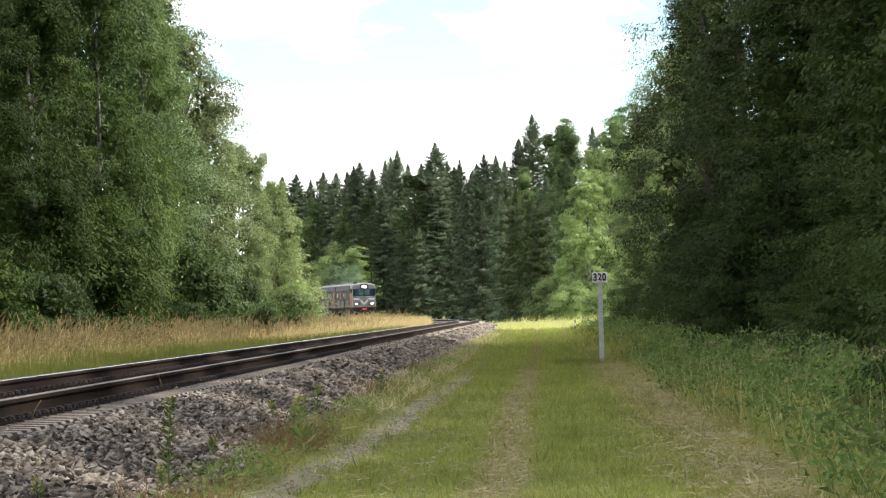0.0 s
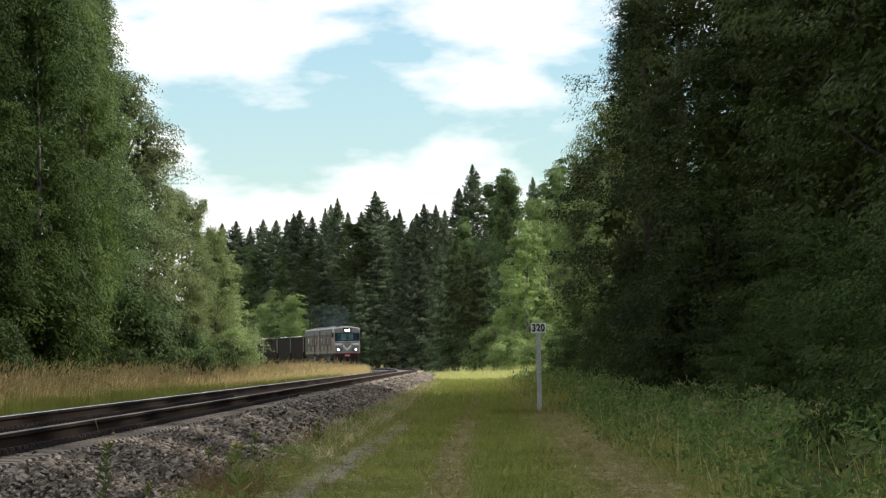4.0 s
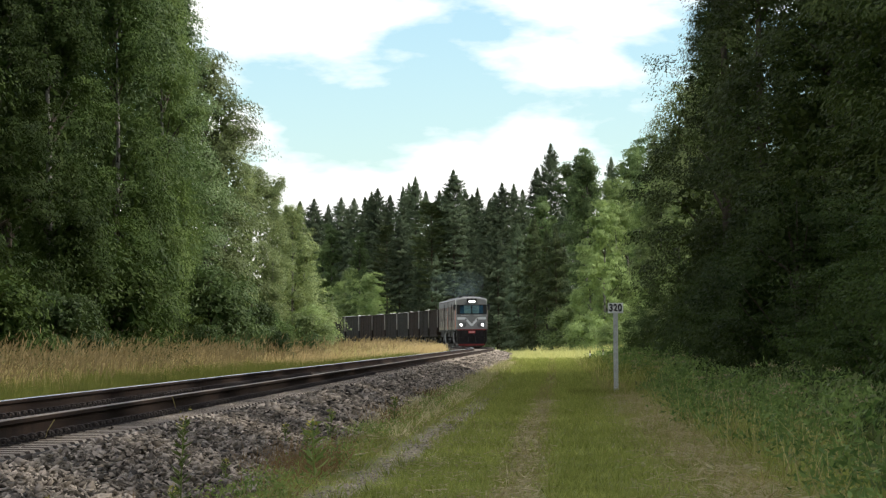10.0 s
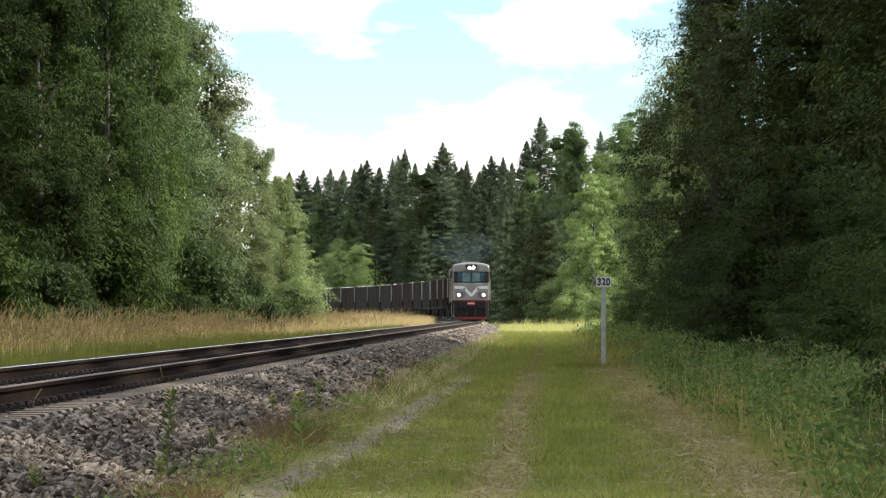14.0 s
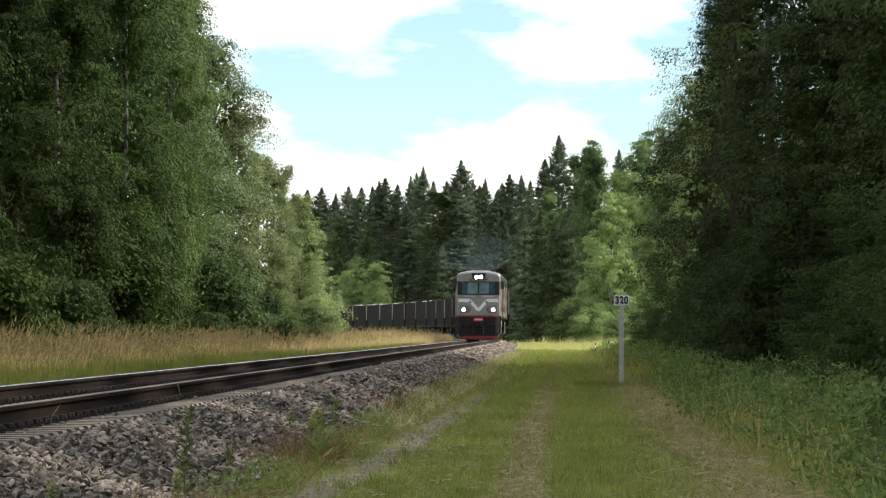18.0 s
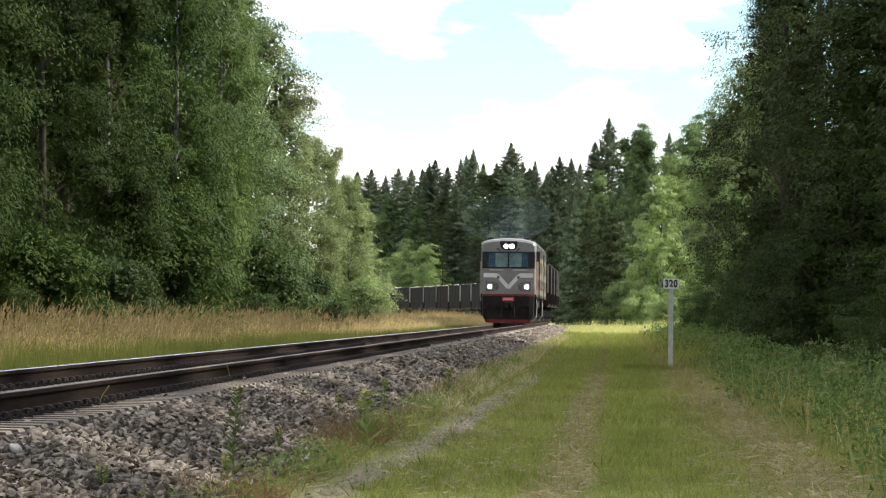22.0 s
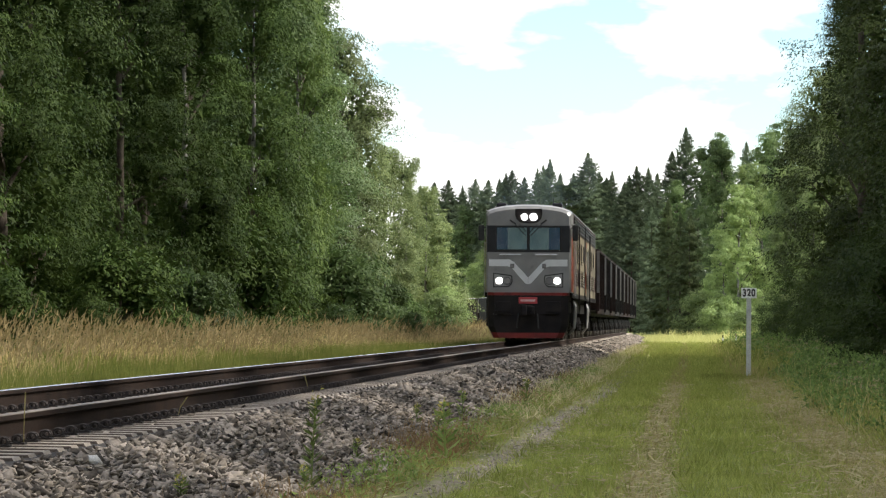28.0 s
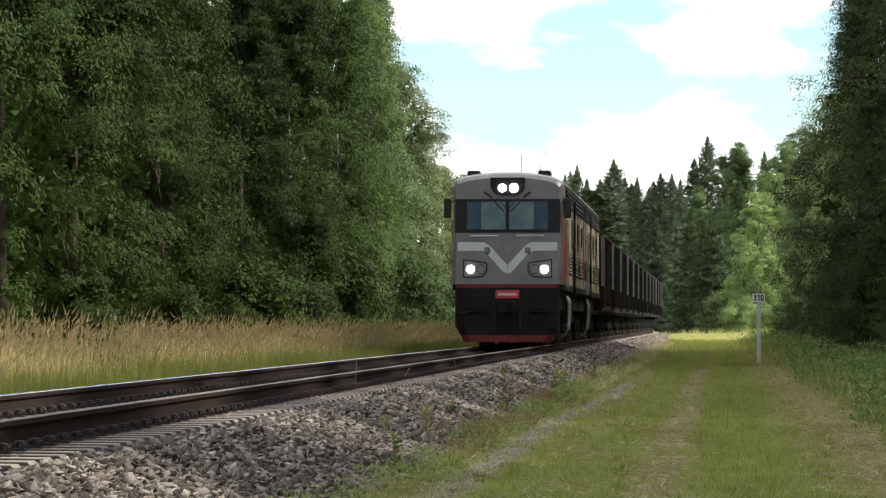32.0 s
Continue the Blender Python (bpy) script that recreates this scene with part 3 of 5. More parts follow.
# one of each kind, then copies along the line
kinds = {
    "alder_a": broadleaf("alder_tree", 1, 17, 1.6, 2.9, 260, 175, 0.155, LEAF_ALDER, BARK, "column", 0, 1.05, "tall green alder with dense leaves down to the grass"),
    "alder_b": broadleaf("alder_tree", 2, 15, 1.2, 2.7, 240, 175, 0.155, LEAF_ALDER, BARK, "round", 0, 1.0, "tall green alder with dense leaves down to the grass"),
    "birch_a": broadleaf("birch_tree", 3, 18, 1.5, 3.2, 310, 150, 0.135, LEAF_BIRCH, BARK_BIRCH, "column", 1.5, 1.0, "tall birch with fine hanging twigs", thin=0.5),
    "birch_b": broadleaf("birch_tree", 4, 12, 1.0, 2.0, 240, 140, 0.125, LEAF_BIRCH, BARK_BIRCH, "round", 1.5, 0.85, "slender birch with yellow-green hanging twigs", thin=0.5),
    "aspen_a": broadleaf("aspen_tree", 5, 18, 1.8, 2.7, 260, 175, 0.15, LEAF_ASPEN, BARK, "column", 0, 0.95, "tall grey-green aspen with shimmering leaves"),
    "dark_a": broadleaf("elm_tree", 6, 19, 1.0, 3.5, 280, 230, 0.13, LEAF_DARK, BARK, "column", 0.7, 1.1, "tall dark green elm with heavy boughs"),
    "dark_b": broadleaf("old_birch_tree", 7, 18, 1.2, 3.3, 320, 195, 0.12, LEAF_DARK, BARK, "column", 1.4, 1.0, "tall old birch with dark hanging twigs", thin=0.5),
    "light_a": broadleaf("young_birch_tree", 8, 11, 0.4, 2.2, 220, 90, 0.18, LEAF_LIGHT, BARK_BIRCH, "round", 0.6, 0.75, "young bright green birch in the sun"),
    "shrub_a": broadleaf("willow_shrub", 9, 4.2, 0.1, 1.9, 130, 80, 0.15, LEAF_ASPEN, BARK, "round", 0, 0.7, "rounded grey-green willow shrub", "shrub"),
    "shrub_b": broadleaf("hazel_shrub", 10, 2.6, 0.05, 1.4, 80, 80, 0.14, LEAF_LIGHT, BARK, "round", 0, 0.6, "low yellow-green shrub in the tall grass", "shrub"),
    "shrub_c": broadleaf("dark_shrub", 11, 3.4, 0.1, 1.8, 120, 80, 0.16, LEAF_DARK, BARK, "round", 0, 0.7, "dark green shrub under the trees", "shrub"),
    "shrub_d": broadleaf("dark_thicket", 21, 3.4, 0.1, 1.8, 170, 190, 0.062, LEAF_SHADED, BARK, "round", 0.8, 0.62, "dark thicket of hanging twigs under the trees", "shrub"),
    "far_a": broadleaf("far_birch_tree", 12, 19, 2.0, 2.6, 260, 80, 0.21, LEAF_FAR, BARK_BIRCH, "round", 0.9, 0.95, "tall distant birch at the edge of the wood"),
    "far_b": broadleaf("far_alder_tree", 13, 12, 0.5, 2.8, 200, 120, 0.22, LEAF_LIGHT, BARK, "round", 0, 1.2, "distant light green tree beyond the wagons"),
    "spruce_a": conifer("spruce_tree", 14, 24, 1.5, 3.0, NEEDLE, "tall dark spruce with drooping boughs", 1150, 40, 0.27),
    "spruce_b": conifer("spruce_tree", 15, 21, 1.0, 2.7, NEEDLE, "tall dark spruce with drooping boughs", 950, 40, 0.27),
    "spruce_c": conifer("young_spruce_tree", 16, 11, 0.3, 2.4, NEEDLE, "young dark spruce with boughs to the ground", 300, 44, 0.28),
    "back_tree": broadleaf("woodland_tree", 18, 18, 1.4, 3.2, 250, 56, 0.36, LEAF_DARK, BARK, "column", 0.6, 1.3, "tall dark tree deeper in the wood"),
    "back_left": broadleaf("woodland_alder_tree", 19, 18, 1.4, 3.0, 140, 46, 0.46, LEAF_ALDER, BARK, "column", 0, 1.3, "tall green tree deeper in the wood"),
    "fill_spruce": conifer("woodland_spruce_tree", 20, 22, 1.0, 2.9, NEEDLE, "dark spruce deeper in the wood", 220, 20, 0.62),
    "pine_a": conifer("pine_tree", 17, 22, 9.0, 2.5, NEEDLE_PINE, "tall pine with a bare reddish trunk", 150, 44, 0.45, True, BARK_PINE),
}
HEIGHTS = {"alder_a": 17, "alder_b": 15, "birch_a": 18, "birch_b": 12, "aspen_a": 18, "dark_a": 19, "dark_b": 18, "light_a": 11, "shrub_a": 4.2, "shrub_b": 2.6,
           "shrub_c": 3.4, "shrub_d": 3.4, "far_a": 19, "far_b": 12, "spruce_a": 24, "spruce_b": 21, "spruce_c": 11, "pine_a": 22, "back_tree": 18, "back_left": 18, "fill_spruce": 22}
GROUPS = {"alder": "trees along the railway", "birch": "trees along the railway", "aspen": "trees along the railway", "dark": "dark trees along the line", "light": "young birches",
          "shrub": "shrubs along the railway", "far": "trees of the far wood", "spruce": "spruces of the far wood", "pine": "pines of the far wood", "back": "trees deeper in the wood", "fill": "spruces deeper in the wood"}
used = set()
tree_rng = np.random.default_rng(5)


def plant(kind, x, y, h=None, wide=1.0, z=None, foliage=None):
    """A tree of that kind at x, y, grown to h metres, with leaves of its own kind or those given."""
    k = (h or HEIGHTS[kind]) / HEIGHTS[kind]
    z = float(ground_z(x - TRACK_X)) if z is None else z
    m = pose(x, y, z - 0.02, 0, 0, tree_rng.random() * 360)
    ob = kinds[kind]
    ob["group"] = GROUPS[kind.split("_")[0]]
    if kind in used:
        ob = copy_thing(ob, m)
    used.add(kind)
    ob.matrix_basis = m @ Matrix.Diagonal((k * wide, k * wide, k, 1))
    for child in ob.children:
        if child.name.startswith("crown"):
            child.material_slots[0].link = "OBJECT" if foliage else "DATA"
            if foliage:
                child.material_slots[0].material = foliage
    return ob


# the edge of the wood on the far side of the track
for kind, x, y, h, wide in [
        ("dark_a", -16.0, 46, 18, 1), ("aspen_a", -16.2, 54, 19, 1), ("dark_b", -15.8, 62, 19, 1), ("alder_b", -15.6, 70, 17, 1.05), ("dark_a", -16.5, 78, 18, 1), ("dark_b", -16.0, 88, 19, 1), ("aspen_a", -17.0, 97, 20, 1.05), ("dark_a", -15.6, 104, 15, 1), ("birch_b", -14.6, 110, 13, 1.05), ("dark_b", -17.0, 117, 20, 1),
        ("dark_a", -16.4, 125, 17, 1.05), ("birch_b", -15.0, 131, 14.5, 0.9), ("alder_b", -16.0, 138, 16, 1), ("aspen_a", -18.2, 146, 20, 1), ("birch_b", -15.3, 149, 15.5, 0.8),
        ("alder_a", -16.4, 157, 16.5, 0.95), ("aspen_a", -16.6, 167, 17.8, 1.05), ("alder_b", -16.0, 175, 14.5, 0.95), ("birch_b", -16.1, 186, 12.0, 0.9), ("alder_b", -15.6, 196, 10.2, 0.85),
        ("birch_b", -15.3, 207, 10.2, 0.8), ("birch_b", -15.0, 219, 9.0, 0.9), ("light_a", -14.9, 228, 7.2, 1.0), ("shrub_a", -15.0, 231, 4.6, 0.95), ("shrub_a", -15.2, 237, 3.2, 0.9),
        ("shrub_c", -17.6, 250, 4.6, 1.0), ("light_a", -18.2, 246, 6.5, 1.0)]:
    # near crowns take the shade-darkened leaf, those past 170 m the sun-lightened one
    plant(kind, x, y, h, wide * (0.86 if y < 155 else 1.0), None, LEAF_SHADED if y < 136 else LEAF_PALE_SUNLIT if y > 170 else None)
for i in range(20):  # the rows behind
    y = 44 + i * 7.4 + tree_rng.random() * 3
    plant("back_left", -21.5 - tree_rng.random() * 4, y, 17 + 3.5 * tree_rng.random() if y < 160 else 13, 1.0, None, LEAF_SHADED if y < 136 else None)
for x, y, h, kind in [(-13.2, 101, 2.4, "shrub_b"), (-13.5, 113, 4.2, "shrub_c"), (-13.0, 122, 1.6, "shrub_a"), (-13.0, 141, 1.7, "shrub_b"), (-13.6, 151, 4.0, "shrub_c"), (-13.0, 166, 2.8, "shrub_a"),
                      (-13.2, 178, 2.4, "shrub_c"), (-12.6, 192, 2.5, "shrub_b"), (-13.0, 205, 3.0, "shrub_a"), (-14.0, 219, 3.0, "shrub_a"), (-13.5, 90, 3.0, "shrub_c"), (-13.4, 74, 2.0, "shrub_c"), (-13.3, 58, 2.2, "shrub_a"), (-13.9, 133, 2.2, "shrub_c"), (-13.2, 84, 1.6, "shrub_a"), (-12.4, 159, 1.8, "shrub_a"), (-10.6, 146, 1.5, "shrub_b"), (-10.9, 152, 1.2, "shrub_b"), (-11.2, 137, 1.2, "shrub_b"), (-11.0, 171, 1.5, "shrub_b")]:
    # same split for the shrubs: shade and sunlight in the leaf colour
    plant(kind, x, y, h, 1.0, None, LEAF_LIGHT if y > 185 else LEAF_SHADED if y < 150 and kind != "shrub_b" else LEAF_ALDER)

for i in range(34):  # bushes and young trees that close the wood at the ground, shade in their leaf colour
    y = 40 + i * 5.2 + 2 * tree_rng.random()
    plant("shrub_c", -17.5 - 2.5 * tree_rng.random(), y, 3.0 + 2.5 * tree_rng.random(), 1.3, None, LEAF_SHADED)
    plant("back_left", -27.0 - 3 * tree_rng.random(), y, 16 + 3 * tree_rng.random(), 1.15, None, LEAF_SHADED)

# the trees beside the path
for kind, x, y, h, wide in [
        ("back_tree", 11.0, -45, 19, 1), ("back_tree", 10.5, -28, 18, 1), ("back_tree", 10.5, -10, 19, 1), ("back_tree", 10.0, 8, 19, 1), ("back_tree", 10.8, 24, 19, 1), ("dark_b", 10.2, 40, 20, 1),
        ("dark_a", 10.4, 54, 20, 1), ("dark_b", 9.9, 66, 20, 1), ("dark_a", 9.6, 77, 20, 1), ("dark_b", 9.3, 88, 20, 1), ("dark_a", 9.7, 99, 20, 1), ("dark_b", 8.8, 110, 20, 1.1),
        ("dark_a", 8.9, 122, 19, 1.1), ("dark_b", 7.6, 134, 20.5, 1.0), ("dark_b", 7.0, 147, 21, 1.0), ("dark_b", 7.3, 160, 18, 1.05), ("birch_a", 7.3, 174, 15, 1.0), ("alder_b", 6.9, 190, 14, 0.85),
        ("birch_b", 6.8, 203, 12, 0.95), ("light_a", 6.6, 212, 8, 0.9), ("light_a", 5.4, 186, 9, 0.8), ("light_a", 5.8, 172, 7.5, 0.8)]:
    # crowns past 170 m: sunlight put into a paler leaf colour
    plant(kind, x, y, h, wide, None, LEAF_PALE_SUNLIT if y > 170 and kind != "light_a" else None)
for i in range(29):
    plant("shrub_d", (4.9 if i < 9 else 5.5) + 1.2 * tree_rng.random(), 36 + i * 5.6 + 3 * tree_rng.random(), 1.8 + 2.6 * tree_rng.random() ** 1.5, 1.1)
    # mostly hidden back row, added tall or low to steer the shade
    if i < 27:
        plant("back_tree", 13.5 + tree_rng.random() * 5, -46 + i * 8 + tree_rng.random() * 6, (19 if i < 18 else 13) + 2 * tree_rng.random(), 1.0 if i < 18 else 1.3)
    plant("back_tree", 11.5 + 4.5 * tree_rng.random(), 118 + i * 3.6, 10.5 + 2 * tree_rng.random(), 1.4)
for i in range(15):
    plant("back_tree", 11.0 + 2.5 * tree_rng.random(), 84 + i * 3.8, 17 + tree_rng.random(), 1.3)
for i in range(54):  # the wood goes on beside and behind the path; unseen trees, sized for their shade
    plant("back_tree", 14.5 + 2.0 * (i % 3) + tree_rng.random(), -60 + i * 4.2 + tree_rng.random(), (23.5 if i < 38 else 13.5) + 1.5 * tree_rng.random(), 0.88 if i < 38 else 1.3)
for x, y, h, kind in [(6.6, 92, 2.6, "shrub_d"), (6.9, 104, 3.2, "shrub_d"), (6.4, 118, 3.0, "shrub_d"), (6.3, 133, 3.2, "shrub_d"), (6.0, 148, 2.6, "shrub_b"), (6.2, 163, 3.4, "shrub_c"),
                      (5.9, 178, 2.6, "shrub_c"), (5.8, 196, 3.0, "shrub_b"), (7.0, 80, 3.0, "shrub_d"), (7.4, 70, 2.8, "shrub_d")]:
    plant(kind, x, y, h)

# young birches in the sun where the line bends
for kind, x, y, h, wide in [("light_a", 4.6, 330, 13.5, 0.85), ("light_a", 3.4, 338, 9.5, 0.9), ("far_b", 2.2, 342, 5.8, 0.8), ("birch_b", 5.8, 336, 15.5, 0.85), ("far_a", 7.0, 345, 18, 0.8), ("shrub_a", 1.2, 333, 4.2, 1.1),
                            ("far_a", 3.4, 356, 18.5, 0.85), ("spruce_b", 5.6, 352, 18, 0.9), ("far_a", 3.3, 372, 20, 0.85), ("spruce_c", 0.4, 362, 12, 1), ("shrub_b", 3.2, 328, 3.4, 1.0), ("shrub_b", 5.0, 322, 2.8, 1.0),
                            ("far_a", 9.6, 352, 20, 0.95), ("far_a", 12.4, 344, 21, 1.0), ("far_a", 8.4, 366, 20.5, 0.9), ("far_a", 15.6, 350, 22, 1.0), ("birch_b", 9.0, 332, 15, 0.9), ("spruce_c", -1.7, 374, 13.5, 1.0), ("spruce_c", -0.5, 366, 12, 0.95)]:
    plant(kind, x, y, h, wide, None, LEAF_LIGHT if kind in ("birch_b", "shrub_a") else NEEDLE_PINE if kind == "spruce_c" else None)

# the far wood along the outside of the bend
far = [("spruce_a", 0, 418, 342), ("spruce_b", -24, 440, 300), ("far_a", 40, 400, 322), ("spruce_b", -50, 428, 262), ("spruce_a", -87, 450, 274), ("spruce_b", -108, 462, 245), ("spruce_a", -130, 470, 266),
       ("spruce_a", -173, 500, 298), ("spruce_b", -152, 520, 262), ("spruce_b", -198, 505, 262), ("spruce_a", -240, 535, 287), ("spruce_b", -222, 545, 262), ("spruce_a", -262, 545, 270), ("spruce_b", -285, 560, 255),
       ("spruce_a", -307, 575, 267), ("spruce_b", -330, 585, 252), ("spruce_b", -349, 590, 250), ("spruce_a", -372, 600, 252), ("spruce_b", -395, 610, 240), ("spruce_a", -420, 620, 250), ("spruce_b", -445, 630, 246), ("spruce_a", -470, 640, 240),
       ("spruce_b", -270, 520, 215), ("pine_a", -292, 530, 200), ("spruce_c", -60, 395, 200), ("spruce_c", -95, 412, 190), ("spruce_c", -30, 388, 170), ("far_b", -318, 548, 118), ("far_b", -345, 566, 130), ("far_b", -368, 580, 105),
       ("far_a", -390, 590, 205), ("far_a", -405, 600, 170), ("far_b", -300, 540, 104), ("far_b", -276, 545, 96), ("far_b", -254, 552, 84), ("far_a", -340, 560, 190), ("pine_a", -212, 500, 240), ("spruce_c", -205, 488, 150), ("spruce_c", -150, 468, 140), ("spruce_c", -235, 505, 150), ("spruce_c", -122, 448, 170)]
far += [("spruce_b", -100, 490, 258), ("spruce_b", -140, 505, 254), ("spruce_a", -185, 530, 268), ("spruce_a", -66, 470, 272), ("spruce_b", -252, 560, 276), ("spruce_a", -318, 600, 262), ("far_a", -15, 405, 250), ("spruce_c", 22, 392, 230)]
for kind, across, y, up in far:
    plant(kind, across * y / 6700, y, up * y / 6700 + 1.2, 0.8 + 0.5 * tree_rng.random(), 0.3)
for i in range(64):
    across = -480 + i * 10.4
    y = 470 + max(0.0, -across) * 0.5 + 40 * tree_rng.random()
    plant("fill_spruce", across * y / 6700, y + 25, (170 + 85 * tree_rng.random()) * y / 6700, 1.0, 0.3)


# ---------------------------------------------------------------- train
LOCO_GREY = mat("grey_enamel", (0.20, 0.198, 0.192), (0.155, 0.152, 0.15), 1.5, 0.38, 0, 0.08, 30, dirt=(0.10, 0.095, 0.09), dirt_at=(0.6, 0.85), speckle=0.04)
LOCO_STRIPE = mat("pale_grey_enamel", (0.58, 0.59, 0.60), (0.50, 0.51, 0.52), 2, 0.4, 0, 0.08, 30, speckle=0.04)
LOCO_DARK = mat("dark_grey_enamel", (0.018, 0.018, 0.021), (0.026, 0.026, 0.028), 2, 0.45, 0, 0.05, 30, spec=0.15, speckle=0.05)
LOCO_BLACK = mat("black_underframe", (0.012, 0.011, 0.012), (0.022, 0.019, 0.018), 2.5, 0.65, 0.1, 0.3, 40, spec=0.1)
LOCO_RED = mat("red_enamel", (0.19, 0.028, 0.025), (0.11, 0.022, 0.02), 3, 0.45, 0, 0.1, 40, spec=0.15, speckle=0.08)
PLATE_RED = mat("bright_red_plate", (0.42, 0.05, 0.055), (0.34, 0.04, 0.045), 3, 0.45, 0, 0.05, 40, speckle=0.05)
LOCO_ORANGE = mat("orange_enamel", (0.32, 0.075, 0.035), (0.25, 0.055, 0.03), 2, 0.45, 0, 0.1, 40, spec=0.1, speckle=0.08)
LOCO_CREAM = mat("weathered_beige_panel", (0.21, 0.182, 0.13), (0.155, 0.132, 0.095), 1.6, 0.6, 0, 0.15, 30, dirt=(0.14, 0.11, 0.08), dirt_at=(0.55, 0.8), spec=0.1, speckle=0.1)
LOCO_BROWN = mat("brown_enamel", (0.055, 0.028, 0.023), (0.038, 0.022, 0.019), 1.6, 0.55, 0, 0.15, 30, spec=0.1)
LOCO_ROOF = mat("grey_roof_sheet", (0.24, 0.24, 0.24), (0.15, 0.15, 0.15), 1.4, 0.45, 0.2, 0.15, 25, dirt=(0.06, 0.055, 0.05), dirt_at=(0.55, 0.75), spec=0.1)
PIPE_GREY = mat("pale_grey_pipe", (0.36, 0.36, 0.35), (0.25, 0.24, 0.23), 3, 0.5, 0.2, 0.1, 40)
STEEL = mat("wheel_steel", (0.06, 0.055, 0.05), (0.10, 0.09, 0.08), 3, 0.55, 0.6, 0.2, 40)
LAMP_GLOW = mat("headlamp_glow", (1.0, 0.99, 0.95), (1.0, 0.99, 0.95), 3, 0.3, 0, 0, emit=9.0)
LENS = mat("unlit_lens", (0.10, 0.10, 0.10), (0.13, 0.12, 0.12), 6, 0.12, 0, 0)
RUBBER = mat("rubber", (0.012, 0.012, 0.012), (0.02, 0.02, 0.02), 6, 0.7)
# two colours that hold the windscreen's painted reflections
REFLECTION_PALE = mat("painted_reflection_blue_grey", (0.38, 0.47, 0.45), (0.22, 0.31, 0.33), 2.6, 0.8)
REFLECTION_BLUE = mat("painted_reflection_dark_blue", (0.06, 0.12, 0.20), (0.09, 0.17, 0.23), 2.2, 0.8)
PLATE_MARK = mat("pale_marking", (0.62, 0.42, 0.40), (0.55, 0.36, 0.34), 6, 0.6)
glass = bpy.data.materials.new("cab_glass")
glass.use_nodes = True
gb = glass.node_tree.nodes["Principled BSDF"]
gb.inputs["Base Color"].default_value, gb.inputs["Roughness"].default_value = (0.6, 0.7, 0.72, 1), 0.03
gb.inputs["Transmission Weight"].default_value, gb.inputs["IOR"].default_value = 1.0, 1.18
gb.inputs["Specular IOR Level"].default_value = 0.15
WAGON_SIDES = [mat("wagon_brown", (0.027, 0.0165, 0.014), (0.018, 0.0135, 0.0125), 0.9, 0.8, 0, 0.3, 20, dirt=(0.026, 0.022, 0.02), dirt_at=(0.5, 0.7), spec=0.05),
               mat("wagon_green_grey", (0.026, 0.027, 0.0265), (0.021, 0.0205, 0.02), 0.9, 0.8, 0, 0.3, 20, dirt=(0.045, 0.028, 0.022), dirt_at=(0.55, 0.75), spec=0.05),
               mat("wagon_dark_grey", (0.022, 0.0215, 0.0215), (0.025, 0.020, 0.018), 0.9, 0.8, 0, 0.3, 20, dirt=(0.018, 0.015, 0.013), dirt_at=(0.5, 0.7), spec=0.05)]
RIB_PALE = mat("pale_rib", (0.26, 0.25, 0.235), (0.17, 0.15, 0.135), 2.5, 0.75, 0, 0.2, 25, vary=0.35, spec=0.1)
LOAD = mat("pale_crushed_load", (0.55, 0.54, 0.52), (0.40, 0.38, 0.36), 2, 0.9, 0, 0.8, 12, island=0.3)


def ring(y, w, top, low, round_top, n=9, drop=0.0):
    """A car-body cross-section at y: flat sides, a rounded roof."""
    pts = [(-w, y, low), (-w, y, top - round_top)]
    for i in range(1, n):
        a = math.pi * i / n
        pts.append((-w * math.copysign(abs(math.cos(a)) ** 0.92, math.cos(a)), y, top - round_top + round_top * math.sin(a)))
    pts += [(w, y, top - round_top), (w, y, low)]
    return pts


def disc(x, y, z, r, depth, sides=20, bm=None):
    return rod((x, y, z), (x, y - depth, z), r, r, sides, bm)


def wheelset(parent, y, r=0.475):
    axle = part("wheelset", rod((-0.95, 0, 0), (0.95, 0, 0), 0.08, sides=10), STEEL, parent)
    axle.matrix_basis = pose(0, y, r)
    for side in (-1, 1):
        bm = rod((side * 0.73, 0, 0), (side * 0.86, 0, 0), r, r, 28)
        rod((side * 0.70, 0, 0), (side * 0.735, 0, 0), r + 0.03, r + 0.03, 28, bm)
        rod((side * 0.86, 0, 0), (side * 0.92, 0, 0), 0.14, 0.1, 14, bm)
        part("wheel", bm, STEEL, axle)
    return axle


def bogie(parent, y, axles, wheel_r, name="bogie"):
    """A bogie frame with its springs, axle boxes and wheelsets' seats."""
    half = (axles - 1) * (0.925 if axles == 2 else 1.05)
    bm = bmesh.new()
    for side in (-1, 1):
        x = side * 1.02
        prism([(-0.07, 0.62), (0.07, 0.62), (0.07, 0.86), (-0.07, 0.86)], -half - 0.55, half + 0.55, bm=bm)
        for v in bm.verts[-8:]:
            v.co.x += x
        for i in range(axles):
            yy = -half + i * 2 * half / max(1, axles - 1)
            block(x - 0.12, x + 0.12, yy - 0.2, yy + 0.2, wheel_r - 0.2, wheel_r + 0.18, 0.03, bm)
            for d in (-0.34, 0.34):
                rod((x, yy + d, wheel_r - 0.02), (x, yy + d, 0.72), 0.09, 0.09, 8, bm)
    block(-1.0, 1.0, -0.25, 0.25, 0.55, 0.95, 0, bm)
    b = part(name, bm, LOCO_BLACK, parent)
    b.matrix_basis = pose(0, y, 0)
    return [wheelset(parent, y - half + i * 2 * half / max(1, axles - 1), wheel_r) for i in range(axles)]


